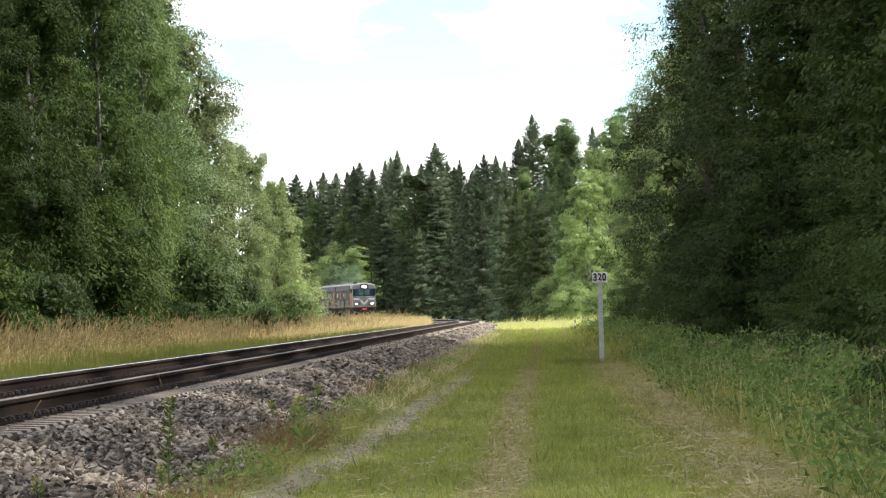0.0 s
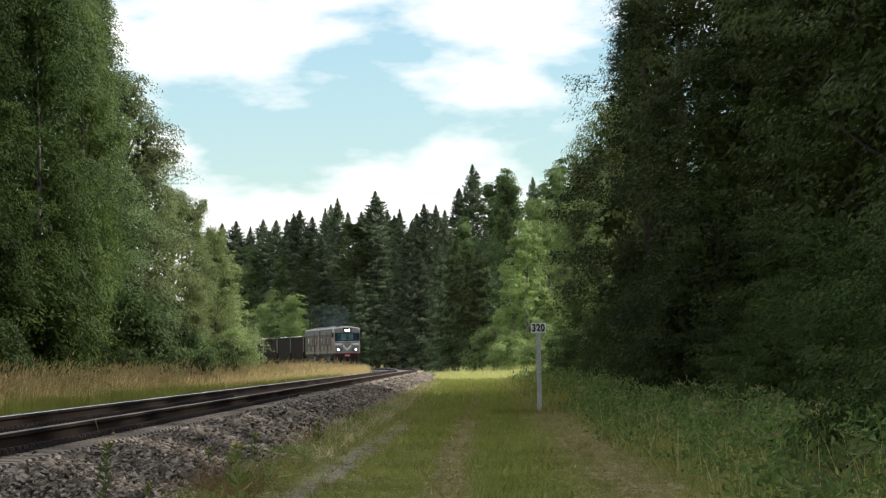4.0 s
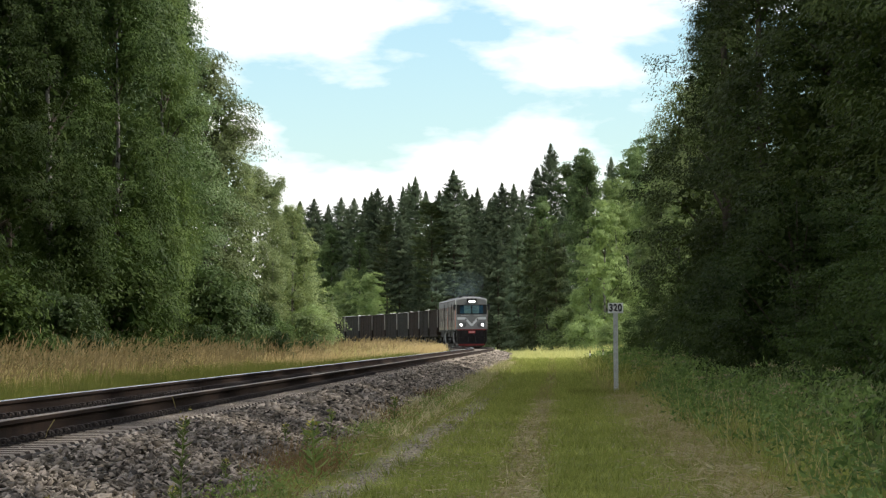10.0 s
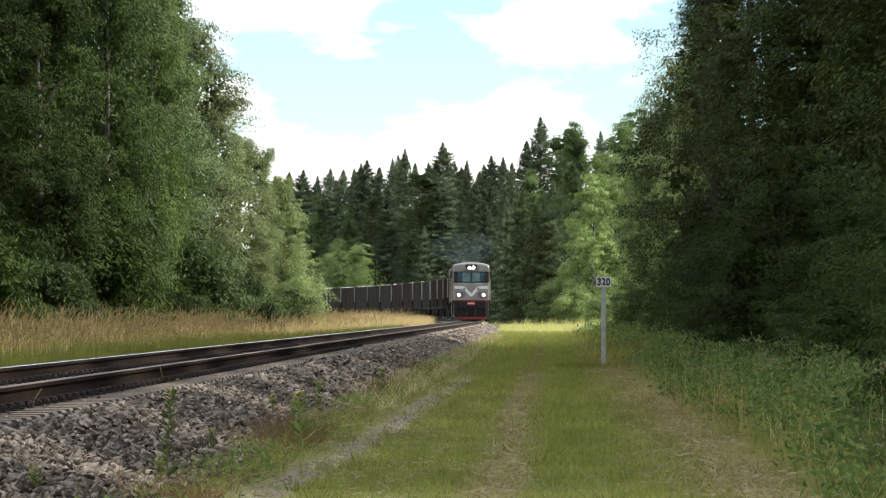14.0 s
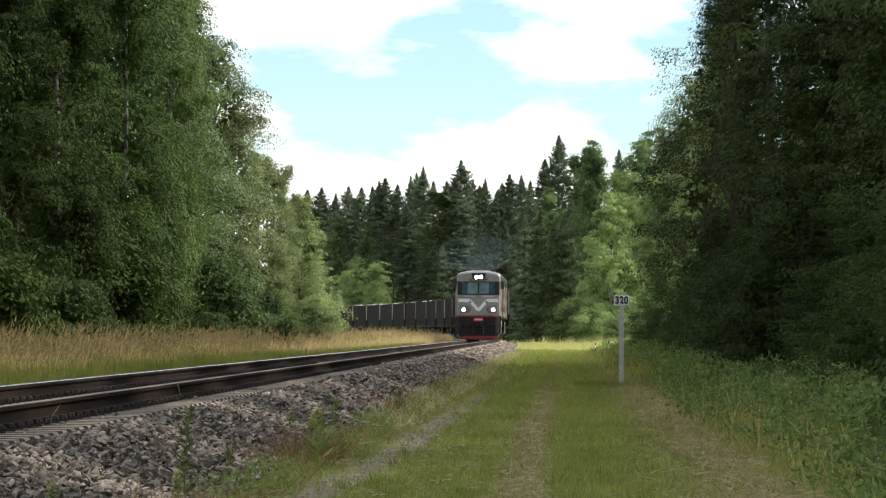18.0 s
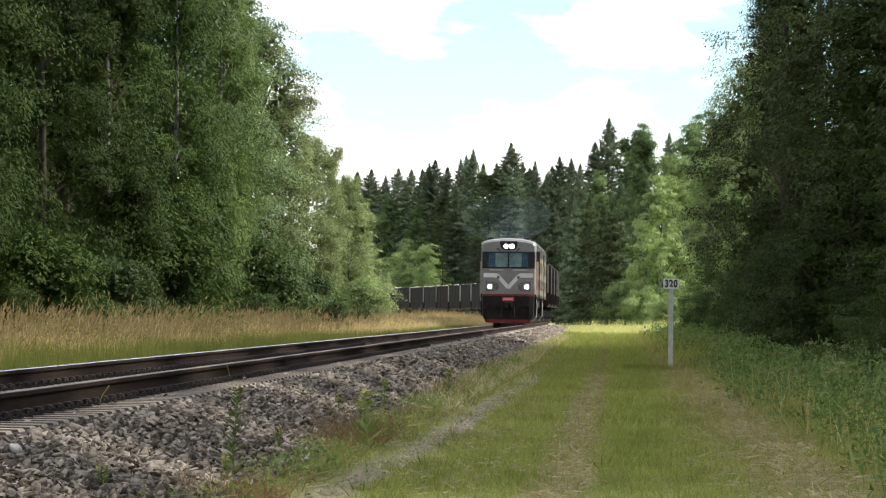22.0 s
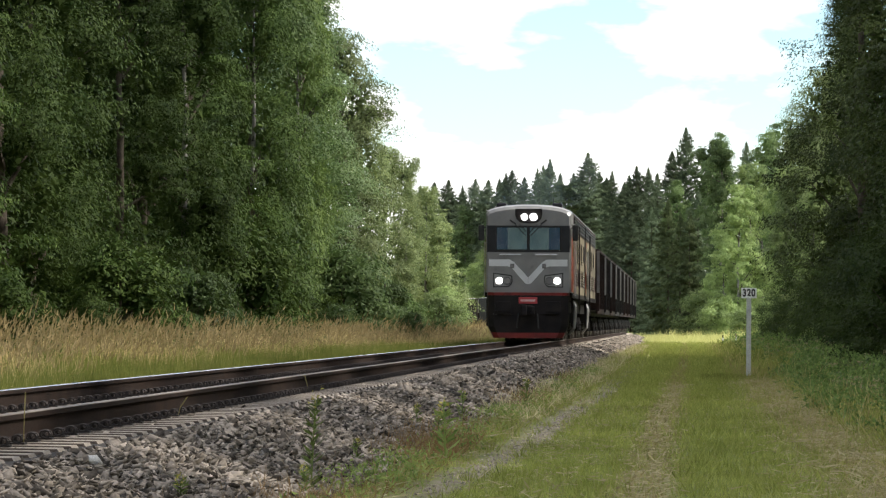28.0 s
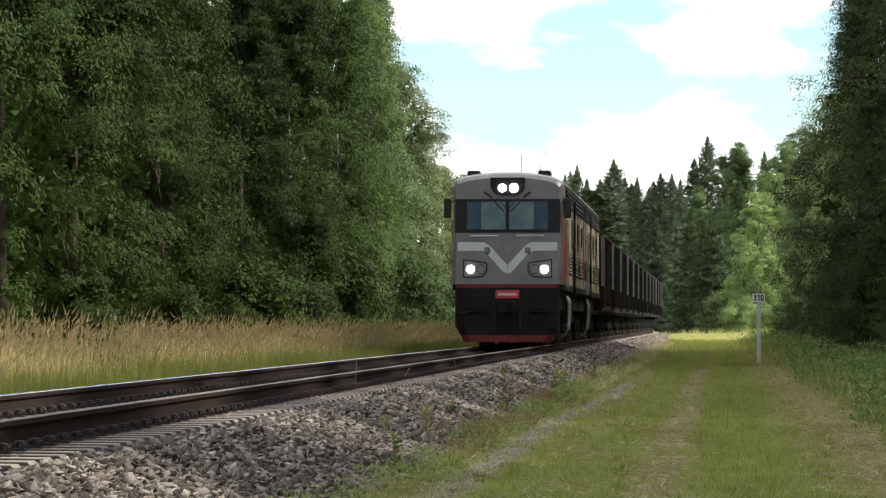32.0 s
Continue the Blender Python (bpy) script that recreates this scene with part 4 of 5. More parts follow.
def louvre(parent, x, y0, y1, z0, z1, n, material, slat):
    """A grille of slats in a frame on a side wall."""
    side = 1 if x > 0 else -1
    g = part("louvre", block(min(x, x + side * 0.012), max(x, x + side * 0.012), y0, y1, z0, z1), material, parent)
    for i in range(n):
        z = z0 + (i + 0.5) * (z1 - z0) / n
        part("slat", prism([(x + side * 0.012, z + 0.03), (x + side * 0.05, z - 0.02), (x + side * 0.012, z - 0.03)], y0 + 0.03, y1 - 0.03), slat, g)
    return g


def locomotive_section(lead):
    """One cab section of the twin diesel locomotive; the cab's face stands at y = 0 and the body runs to y = 17."""
    L = 17.0
    loco = tagged(new("diesel_locomotive"), "grey, red and beige twin-section diesel locomotive, headlamps lit" if lead else "rear section of the twin diesel locomotive, beige and brown sides",
                  "locomotive", "sections of the locomotive")
    z0 = 1.66
    full = dict(w=1.455, top=4.68, low=z0, round_top=0.30)
    if lead:
        rings = [ring(0.0, 1.38, 4.50, z0, 0.26), ring(0.10, 1.44, 4.60, z0, 0.28), ring(0.35, 1.455, 4.66, z0, 0.30), ring(2.3, **full)]
        part("cab", loft(rings), LOCO_GREY, loco, "smooth grey driver's cab")
    y1 = 2.3 if lead else 0.0
    part("engine_room", loft([ring(y1 + 0.004, **full), ring(L, **full)]), LOCO_BROWN, loco, "brown engine room walls")
    roof = [(x * 1.01, y, z + 0.012) for x, y, z in ring(0, **full) if z > 4.3]
    part("roof", loft([[(x, y, z) for x, _, z in roof] + [(x * 0.9, y, z - 0.05) for x, _, z in roof[::-1]] for y in (y1 + 0.05, L - 0.02)]), LOCO_ROOF, loco, "grey sheet roof")
    for i in range(6):
        y = y1 + 1.5 + i * 2.2
        part("roof_hatch", block(-0.7, 0.7, y, y + 1.5, 4.62, 4.74 + 0.05 * (i % 2), 0.03), LOCO_ROOF, loco)
    part("exhaust_stack", block(-0.35, 0.35, 7.4, 8.2, 4.6, 4.86, 0.05), LOCO_BLACK, loco)
    for side in (-1, 1):
        x = side * 1.455
        xs = sorted((x, x + side * 0.010))
        part("side_panel", block(*xs, y1 + 0.5, L - 0.4, 2.55, 3.80), LOCO_CREAM if side > 0 else LOCO_BROWN, loco, "weathered beige side panel" if side > 0 else "weathered brown side panel")
        if lead:
            part("cab_side", block(*sorted((x - side * 0.004, x + side * 0.008)), 0.37, 2.28, 1.70, 3.55), LOCO_ORANGE, loco, "orange-red lower cab side")
        part("side_stripe", block(*xs, y1 + 0.1, L - 0.4, 1.665, 1.95), LOCO_CREAM, loco, "pale stripe along the sill")
        for y in (y1 + 1.6, y1 + 6.4, y1 + 10.6):
            louvre(loco, x + side * 0.011, y, y + 2.6, 1.98, 2.52, 6, LOCO_DARK, LOCO_CREAM)
        for y in (y1 + 4.4, y1 + 9.2):
            louvre(loco, x + side * 0.011, y, y + 1.3, 2.75, 3.55, 8, LOCO_DARK, LOCO_CREAM)
        louvre(loco, x + side * 0.011, y1 + 0.4, L - 0.8, 3.84, 4.30, 4, LOCO_DARK, LOCO_DARK)
        for y in (y1 + 6.1, y1 + 8.9, y1 + 12.4):
            w = part("side_window", block(*sorted((x + side * 0.011, x + side * 0.02)), y, y + 0.7, 2.95, 3.5), LENS, loco)
            part("window_frame", loft([[(x + side * 0.02, y + a * 0.35 + 0.35 + b * a, 3.225 + c * 0.275) for a, b, c in ((-1, 0, -1), (1, 0, -1), (1, 0, 1), (-1, 0, 1))],
                                       [(x + side * 0.035, y + a * 0.39 + 0.35, 3.225 + c * 0.315) for a, b, c in ((-1, 0, -1), (1, 0, -1), (1, 0, 1), (-1, 0, 1))]], cap=False), LOCO_DARK, w)
        part("downpipe", rod((x + side * 0.05, y1 + 5.95, 1.35), (x + side * 0.05, y1 + 5.95, 4.1), 0.028, sides=7), LOCO_BLACK, loco, "black downpipe")
        # door behind the cab with its rails and steps
        d = part("cab_door", block(*sorted((x, x + side * 0.014)), 1.2, 2.0, 1.75, 3.75, 0), LOCO_ORANGE, loco, "orange-red cab door")
        if lead:
            part("window_strip", block(*sorted((x - side * 0.004, x + side * 0.008)), 0.37, 2.28, 3.554, 4.0), LOCO_DARK, loco, "dark strip above the cab side")
        part("door_window", block(*sorted((x + side * 0.014, x + side * 0.02)), 1.35, 1.85, 2.9, 3.5), LENS, d)
        for y in (1.1, 2.1):
            bm = rod((x + side * 0.09, y, 1.55), (x + side * 0.09, y, 3.4), 0.018, sides=6)
            for z in (1.6, 3.35):
                rod((x, y, z), (x + side * 0.09, y, z), 0.015, sides=6, bm=bm)
            part("grab_rail", bm, PIPE_GREY, loco)
        st = bmesh.new()
        for z in (0.55, 0.95, 1.35):
            block(*sorted((x - side * 0.25, x + side * 0.02)), 1.2, 2.0, z, z + 0.04, 0, st)
        for y in (1.2, 1.97):
            block(*sorted((x - side * 0.03, x + side * 0.02)), y, y + 0.03, 0.5, 1.66, 0, st)
        part("steps", st, LOCO_BLACK, loco)
        # the tall sanding and air pipes beside the bogies
        for y in (5.4, 6.6):
            bm = rod((x - side * 0.06, y, 0.45), (x - side * 0.02, y, 1.2), 0.03, sides=8)
            rod((x - side * 0.02, y, 1.2), (x - side * 0.12, y + 0.2, 1.42), 0.03, sides=8, bm=bm)
            rod((x - side * 0.06, y, 0.45), (x - side * 0.25, y + 0.25, 0.22), 0.028, sides=6, bm=bm)
            part("air_pipe", bm, PIPE_GREY, loco, "pale grey pipe")
        part("sill", block(*sorted((x - side * 0.05, x + side * 0.03)), 0.3 if lead else 0.0, L, 1.5, 1.66), LOCO_BLACK, loco)
        part("battery_box", block(*sorted((side * 0.55, side * 1.38)), 7.0, 10.0, 0.62, 1.5, 0.05), LOCO_BLACK, loco)
    part("underframe", block(-1.25, 1.25, 0.4, L, 1.0, 1.655), LOCO_BLACK, loco)
    part("fuel_tank", block(-1.2, 1.2, 7.1, 9.9, 0.40, 1.0, 0.08), LOCO_BLACK, loco)
    axles = bogie(loco, 4.15, 3, 0.525) + bogie(loco, 12.75, 3, 0.525)
    part("drawgear", block(-0.18, 0.18, L - 0.1, L + 0.36, 0.92, 1.2, 0.04), LOCO_BLACK, loco)
    part("gangway_bellows", block(-0.5, 0.5, L, L + 0.3, 1.6, 3.7, 0.06), RUBBER, loco) if lead else None
    if not lead:
        return loco, axles
    # the front: plough, buffer beam, coupler
    plan = [(-1.40, 0.30), (-1.36, 0.06), (-1.15, -0.10), (1.15, -0.10), (1.36, 0.06), (1.40, 0.30)]

    def skirt(low, high, grow=0.0, taper=1.0):
        rings = []
        for z, k in ((low, taper), (high, 1.0)):
            rings.append([(x * k * (1 + grow), y - (grow * 1.2 if y < 0.2 else 0), z) for x, y in plan])
        return loft(rings)

    part("buffer_beam", skirt(0.92, 1.563), LOCO_BLACK, loco, "black buffer beam")
    part("plough", loft([[(x * k, y, z) for x, y in plan] for z, k in ((0.26, 0.90), (0.50, 0.985), (0.915, 1.0))]), LOCO_BLACK, loco, "black snow plough")
    part("plough_edge", loft([[(x * 0.85, y - 0.004, 0.12) for x, y in plan], [(x * 0.915, y - 0.006, 0.30) for x, y in plan]]), LOCO_RED, loco, "dull red lower edge")
    part("front_band", skirt(1.565, 1.66, 0.004), LOCO_RED, loco, "dark red line under the cab")
    for sx in (-1, 1):
        part("recess_plate", block(sx * 0.85 - 0.25, sx * 0.85 + 0.25, -0.125, -0.095, 1.0, 1.36, 0.015), LOCO_BLACK, loco)
        part("footstep", block(sx * 0.82 - 0.24, sx * 0.82 + 0.24, -0.20, -0.10, 0.93, 0.97, 0), LOCO_BLACK, loco)
        part("air_hose", rod((sx * 0.32, -0.18, 0.95), (sx * 0.36, -0.24, 0.45), 0.03, sides=7), RUBBER, loco)
    bm = block(-0.17, 0.17, -0.35, 0.1, 0.90, 1.22, 0.05)
    block(-0.22, -0.02, -0.62, -0.33, 0.88, 1.24, 0.05, bm)
    block(0.10, 0.24, -0.52, -0.33, 0.92, 1.2, 0.04, bm)
    part("coupler", bm, LOCO_BLACK, loco, "black automatic coupler")
    plate = part("number_plate", block(-0.315, 0.315, -0.135, -0.10, 1.28, 1.50, 0.01), PLATE_RED, loco, "red plate with pale marks")
    part("plate_marks", block(-0.25, 0.25, -0.139, -0.134, 1.355, 1.425), PLATE_MARK, plate)
    # nose: windows band, stripe, lamps
    part("window_band", prism([(-1.40, 3.03), (1.40, 3.03), (1.40, 3.93), (-1.40, 3.93)], -0.012, 0.16), LOCO_DARK, loco, "dark band round the windscreen")
    for sx in (-1, 1):
        w = part("windscreen", block(*sorted((sx * 0.012, sx * 1.09)), -0.030, -0.018, 3.10, 3.88), glass, loco, "blue-grey reflecting windscreen")
        # flat panels added behind the glass to carry its reflections
        part("cab_blind", block(*sorted((sx * 0.05, sx * 0.70)), -0.0165, -0.0135, 3.12, 3.86), REFLECTION_PALE, w)
        part("side_blind", block(*sorted((sx * 0.702, sx * 1.07)), -0.0165, -0.0135, 3.12, 3.86), REFLECTION_BLUE, w, "dark blue reflection painted behind the glass")
        fr = bmesh.new()
        for a, b, c, d in ((0.0, 1.12, 3.88, 3.915), (0.0, 1.12, 3.065, 3.10), (0.0, 0.012, 3.10, 3.88), (1.09, 1.12, 3.10, 3.88)):
            block(*sorted((sx * a, sx * b)), -0.040, -0.013, c, d, 0, fr)
        part("windscreen_frame", fr, RUBBER, w)
        bm = rod((sx * 0.44, -0.07, 3.97), (sx * 0.08, -0.06, 3.58), 0.016, sides=5)
        rod((sx * 0.30, -0.07, 3.97), (sx * 0.05, -0.06, 3.70), 0.012, sides=5, bm=bm)
        part("wiper", bm, RUBBER, loco)
        part("wiper_post", block(*sorted((sx * 0.005, sx * 0.03)), -0.055, -0.032, 3.30, 3.9), RUBBER, loco)
        bm = rod((sx * 0.24, -0.07, 2.95), (sx * 0.98, -0.07, 2.95), 0.02, sides=6)
        for x in (0.26, 0.96):
            rod((sx * x, -0.07, 2.95), (sx * x, 0.01, 2.95), 0.015, sides=5, bm=bm)
        part("hand_rail", bm, LOCO_STRIPE, loco)
        part("stripe", prism([(sx * 1.33, 2.78), (sx * 0.62, 2.78), (sx * 0.47, 2.68), (sx * 0.004, 2.17), (sx * 0.004, 1.94), (sx * 0.10, 1.97), (sx * 0.58, 2.51), (sx * 0.72, 2.55), (sx * 1.33, 2.55)], -0.006, 0.01), LOCO_STRIPE, loco, "pale chevron across the nose")
        part("marker_lamp", block(sx * 0.54 - 0.07, sx * 0.54 + 0.07, -0.05, 0.0, 2.48, 2.64, 0.03), LENS, loco)
        cluster = part("lamp_housing", prism([(sx * 1.19, 1.83), (sx * 1.19, 2.33), (sx * 0.58, 2.25), (sx * 0.54, 2.21), (sx * 0.53, 2.03), (sx * 0.58, 1.92), (sx * 0.68, 1.84)], -0.018, 0.01), RUBBER, loco, "dark lamp housing")
        part("lamp_rim", prism([(sx * 1.155, 1.865), (sx * 1.155, 2.29), (sx * 0.60, 2.215), (sx * 0.575, 2.18), (sx * 0.565, 2.04), (sx * 0.605, 1.945), (sx * 0.695, 1.875)], -0.024, -0.014), LOCO_GREY, cluster)
        part("headlamp", disc(sx * 0.985, -0.02, 2.055, 0.11, 0.03), LAMP_GLOW, cluster, "lit white headlamp")
        part("tail_lamp", disc(sx * 0.72, -0.02, 2.055, 0.115, 0.02), LENS, cluster, "unlit lamp")
        part("tail_lamp_rim", disc(sx * 0.72, -0.018, 2.055, 0.135, 0.012), RUBBER, cluster)
        mi = part("mirror", block(*sorted((sx * 1.50, sx * 1.70)), 0.02, 0.14, 3.42, 3.95, 0.04), RUBBER, loco, "black wing mirror")
        part("mirror_arm", rod((sx * 1.44, 0.25, 3.85), (sx * 1.6, 0.08, 3.9), 0.02, sides=6), RUBBER, mi)
        part("top_lamp", disc(sx * 0.155 + 0.02, -0.06, 4.22, 0.108 if sx < 0 else 0.122, 0.05), LAMP_GLOW, loco, "lit white top lamp")
        bm = rod((sx * 0.42, -0.06, 3.98), (sx * 0.62, -0.10, 4.12), 0.03, sides=6)
        part("wiper_motor", bm, RUBBER, loco)
        part("air_conditioner", block(sx * 0.95 - 0.17, sx * 0.95 + 0.17, 0.7, 1.6, 4.50, 4.72, 0.05), LOCO_DARK, loco)
    part("top_lamp_recess", prism([(-0.45, 4.50), (-0.45, 4.30), (-0.41, 4.16), (-0.31, 4.05), (-0.16, 4.01), (0.18, 4.01), (0.33, 4.05), (0.43, 4.16), (0.47, 4.30), (0.47, 4.50)], -0.05, 0.06), LOCO_BLACK, loco, "dark housing of the top lamps")
    part("aerial", rod((0.32, 1.0, 4.6), (0.32, 1.0, 5.15), 0.012, sides=5), RUBBER, loco)
    part("aerial", rod((0.8, 1.6, 4.6), (0.8, 1.6, 4.95), 0.012, sides=5), RUBBER, loco)
    return loco, axles


def gondola(side_mat, label, seed):
    """An open four-axle wagon with ribbed sides and a heaped pale load."""
    rng = np.random.default_rng(seed)
    wagon = tagged(new("gondola_wagon"), label, "wagon", "wagons of the train")
    y0, y1, low, top = 0.55, 13.35, 1.25, 3.72
    for side in (-1, 1):
        x = side * 1.53
        wall = part("side_wall", block(*sorted((x, x - side * 0.06)), y0, y1, low, top), side_mat, wagon)
        part("top_rail", block(*sorted((x - side * 0.08, x + side * 0.07)), y0, y1, top, top + 0.11, 0.02), side_mat, wall)
        part("sill", block(*sorted((x - side * 0.06, x + side * 0.012)), y0, y1, low - 0.20, low - 0.002, 0), side_mat, wall)
        for i in range(8):
            y = y0 + 0.06 + i * (y1 - y0 - 0.2) / 7
            part("rib", prism([(x + side * 0.002, low), (x + side * 0.035, low + 0.02), (x + side * 0.035, top - 0.25), (x + side * 0.03, top), (x + side * 0.002, top)], y + 0.01, y + 0.09), side_mat, wall)
        part("corner_post", block(*sorted((x - side * 0.062, x + side * 0.09)), y0 - 0.04, y0 + 0.16, low - 0.1, top + 0.06, 0.01), side_mat, wagon)
        # thin pale upright on the upper front corner
        part("corner_strip", block(*sorted((x - side * 0.03, x + side * 0.094)), y0 - 0.068, y0 - 0.042, 1.95, top + 0.05, 0), RIB_PALE, wagon, "narrow pale strip up the corner")
    for y in (y0, y1 - 0.06):
        e = part("end_wall", block(-1.465, 1.465, y, y + 0.06, low, top + 0.1), side_mat, wagon)
        for z in (1.8, 2.4, 3.0):
            part("end_rib", block(-1.45, 1.45, y - 0.05 if y == y0 else y + 0.062, y - 0.002 if y == y0 else y + 0.11, z, z + 0.12), side_mat, e)
    part("floor", block(-1.46, 1.46, y0 + 0.06, y1 - 0.06, low - 0.05, low + 0.02), LOCO_BLACK, wagon)
    part("centre_sill", block(-0.22, 0.22, 0.25, 13.65, 0.9, 1.2), LOCO_BLACK, wagon)
    part("brake_gear", block(-0.5, 0.6, 5.6, 7.9, 0.55, 0.95, 0.1), LOCO_BLACK, wagon)
    for y in (-0.1, 13.55):
        part("coupler", block(-0.16, 0.16, y, y + 0.45, 0.9, 1.18, 0.05), LOCO_BLACK, wagon)
    nx, ny = 9, 60
    X, Y = np.meshgrid(np.linspace(-1.455, 1.455, nx), np.linspace(y0 + 0.08, y1 - 0.08, ny), indexing="ij")
    Z = top - 0.22 + 0.36 * (1 - (X / 1.455) ** 2) * (0.75 + 0.35 * np.sin(Y * 1.3 + seed) * np.cos(Y * 0.6)) + 0.09 * rng.normal(size=X.shape)
    v = np.stack([X, Y, Z], -1).reshape(-1, 3)
    i = (np.arange(nx - 1)[:, None] * ny + np.arange(ny - 1)[None]).ravel()
    load = link("load", raw_mesh("load", v, np.stack([i, i + ny, i + ny + 1, i + 1], 1), LOAD), wagon)
    load["label"] = "heaped pale crushed load"
    for y in (2.6, 11.3):
        bogie(wagon, y, 2, 0.475)
    return wagon


lead, lead_axles = locomotive_section(True)
rear, rear_axles = locomotive_section(False)
makers = [gondola(WAGON_SIDES[0], "rust-brown open wagon with a pale corner strip and a heaped load", 1),
          gondola(WAGON_SIDES[1], "grey-green open wagon with ribbed sides and a heaped load", 2),
          gondola(WAGON_SIDES[2], "dark grey open wagon with ribbed sides and a heaped load", 3)]
ORDER = [0, 2, 0, 1, 2, 0, 0, 1, 2, 1, 0, 2, 1, 1, 2, 0, 1, 2, 2, 1, 0, 1, 2, 1, 0, 2]
wagons, seen_kind = [], set()
for k in ORDER:
    wagons.append(copy_thing(makers[k], Matrix()) if k in seen_kind else makers[k])
    seen_kind.add(k)
SMOKE = bpy.data.materials.new("thin_blue_smoke")
SMOKE.use_nodes = True
sn, slk = SMOKE.node_tree.nodes, SMOKE.node_tree.links
s_mix, s_clear, s_body = sn.new("ShaderNodeMixShader"), sn.new("ShaderNodeBsdfTransparent"), sn.new("ShaderNodeBsdfDiffuse")
s_body.inputs["Color"].default_value = (0.34, 0.46, 0.52, 1)
s_mix.inputs[0].default_value = 0.018
slk.new(s_clear.outputs[0], s_mix.inputs[1])
slk.new(s_body.outputs[0], s_mix.inputs[2])
slk.new(s_mix.outputs[0], sn["Material Output"].inputs["Surface"])
smoke = tagged(new("exhaust_smoke"), "thin bluish diesel smoke drifting over the locomotive", "smoke")
for i in range(3):
    bm = bmesh.new()
    bmesh.ops.create_icosphere(bm, subdivisions=4, radius=1.0)
    for v in bm.verts:
        v.co *= 1 + 0.30 * noise.noise(v.co * 1.3 + Vector((i * 3.1, 0, 0))) + 0.15 * noise.noise(v.co * 3.1)
    p = part("puff", bm, SMOKE, smoke, smooth=True)
    k = 0.9 + 0.35 * i
    p.matrix_basis = pose(-0.35 * i, 9 + 4 * i, 5.3 + 0.4 * i, 0, 0, 40 * i) @ Matrix.Diagonal((k, k * 1.6, k * 0.75, 1))
    p.visible_shadow = False
TRAIN = [(smoke, 0.0, 17.0), (lead, 0.0, 17.0), (rear, 17.3, 17.0)] + [(w, 34.75 + 13.92 * i, 13.9) for i, w in enumerate(wagons)]
FRONT_AT_0, SPEED = 475.5, 12.40


def on_track(s, length):
    a, b = track(s, 0, RAIL_TOP_Z), track(s + length, 0, RAIL_TOP_Z)
    d = b - a
    return Matrix.Translation(a) @ pose(0, 0, 0, 0, 0, math.degrees(math.atan2(-d.x, d.y)))


# ---------------------------------------------------------------- kilometre post
post = tagged(new("kilometre_post"), "white concrete kilometre post with a plate reading 320", "sign")
post.matrix_basis = pose(1.47, 88.0, 0.0, 0, 0, 0)
part("shaft", block(-0.055, 0.055, -0.05, 0.05, -0.15, 1.82, 0.012), POST_CONCRETE, post)
board = part("board", block(-0.178, 0.178, -0.075, -0.05, 1.80, 2.04, 0.008), WHITE_PAINT, post, "white plate")
curve = bpy.data.curves.new("digits", "FONT")
curve.body, curve.size, curve.align_x, curve.align_y, curve.extrude, curve.space_character = "320", 0.235, "CENTER", "CENTER", 0.002, 1.12
curve.offset = 0.010
text_ob = new("digits", curve)
bpy.context.view_layer.update()
whole = bpy.data.meshes.new_from_object(text_ob)
left, right = min(v.co.x for v in whole.vertices), max(v.co.x for v in whole.vertices)
for i, figure in enumerate("320"):
    bm = bmesh.new()
    bm.from_mesh(whole)
    a, b = left + (right - left) * i / 3, left + (right - left) * (i + 1) / 3
    bmesh.ops.delete(bm, geom=[v for v in bm.verts if not a - 1e-4 <= v.co.x <= b + 1e-4], context="VERTS")
    for f in bm.faces:
        f.material_index = 0
    digit = part("digit", bm, BLACK_PAINT, board, "black figure " + figure)
    digit.matrix_basis = pose(0, -0.079, 1.92, 90, 0, 0) @ Matrix.Diagonal((0.78, 1.0, 1, 1))
bpy.data.meshes.remove(whole)
bpy.data.objects.remove(text_ob)


# ---------------------------------------------------------------- grass and weeds
def scatter(rng, n, s0, s1, u0, u1, keep=None):
    s, u = s0 + (s1 - s0) * rng.random(n), u0 + (u1 - u0) * rng.random(n)
    if keep is not None:
        ok = rng.random(n) < keep(u, s)
        s, u = s[ok], u[ok]
    x, y = track_np(s, u)
    return np.stack([x, y, ground_z(u) - 0.01], 1), u, s


def turf(name, seed, patches, material, label, category, sway=0.35, curl=0.0):
    """Upright blades over several patches of (count, s0, s1, u0, u1, height, width, keep)."""
    rng = np.random.default_rng(seed)
    V, F, at = [], [], 0
    for n, s0, s1, u0, u1, h, w, keep in patches:
        P, u, s = scatter(rng, n, s0, s1, u0, u1, keep)
        k = len(P)
        along = unit(np.array([0, 0, 1.0]) + rng.normal(size=(k, 3)) * np.array([sway, sway, 0.1]))
        v, f = blades(P, along, h * (0.5 + rng.random(k)), w * (0.7 + 0.6 * rng.random(k)), rng)
        V.append(v), F.append(f + at)
        at += len(v)
    return tagged(new(name, raw_mesh(name, np.concatenate(V), np.concatenate(F), material)), label, category, kind="stuff")


def rut(u, s, at, half):
    """0 in the rut at that lane, 1 beside it."""
    return np.clip((np.abs(lane_of(u, s) - at) - half * 0.55) / (half * 0.9), 0, 1)


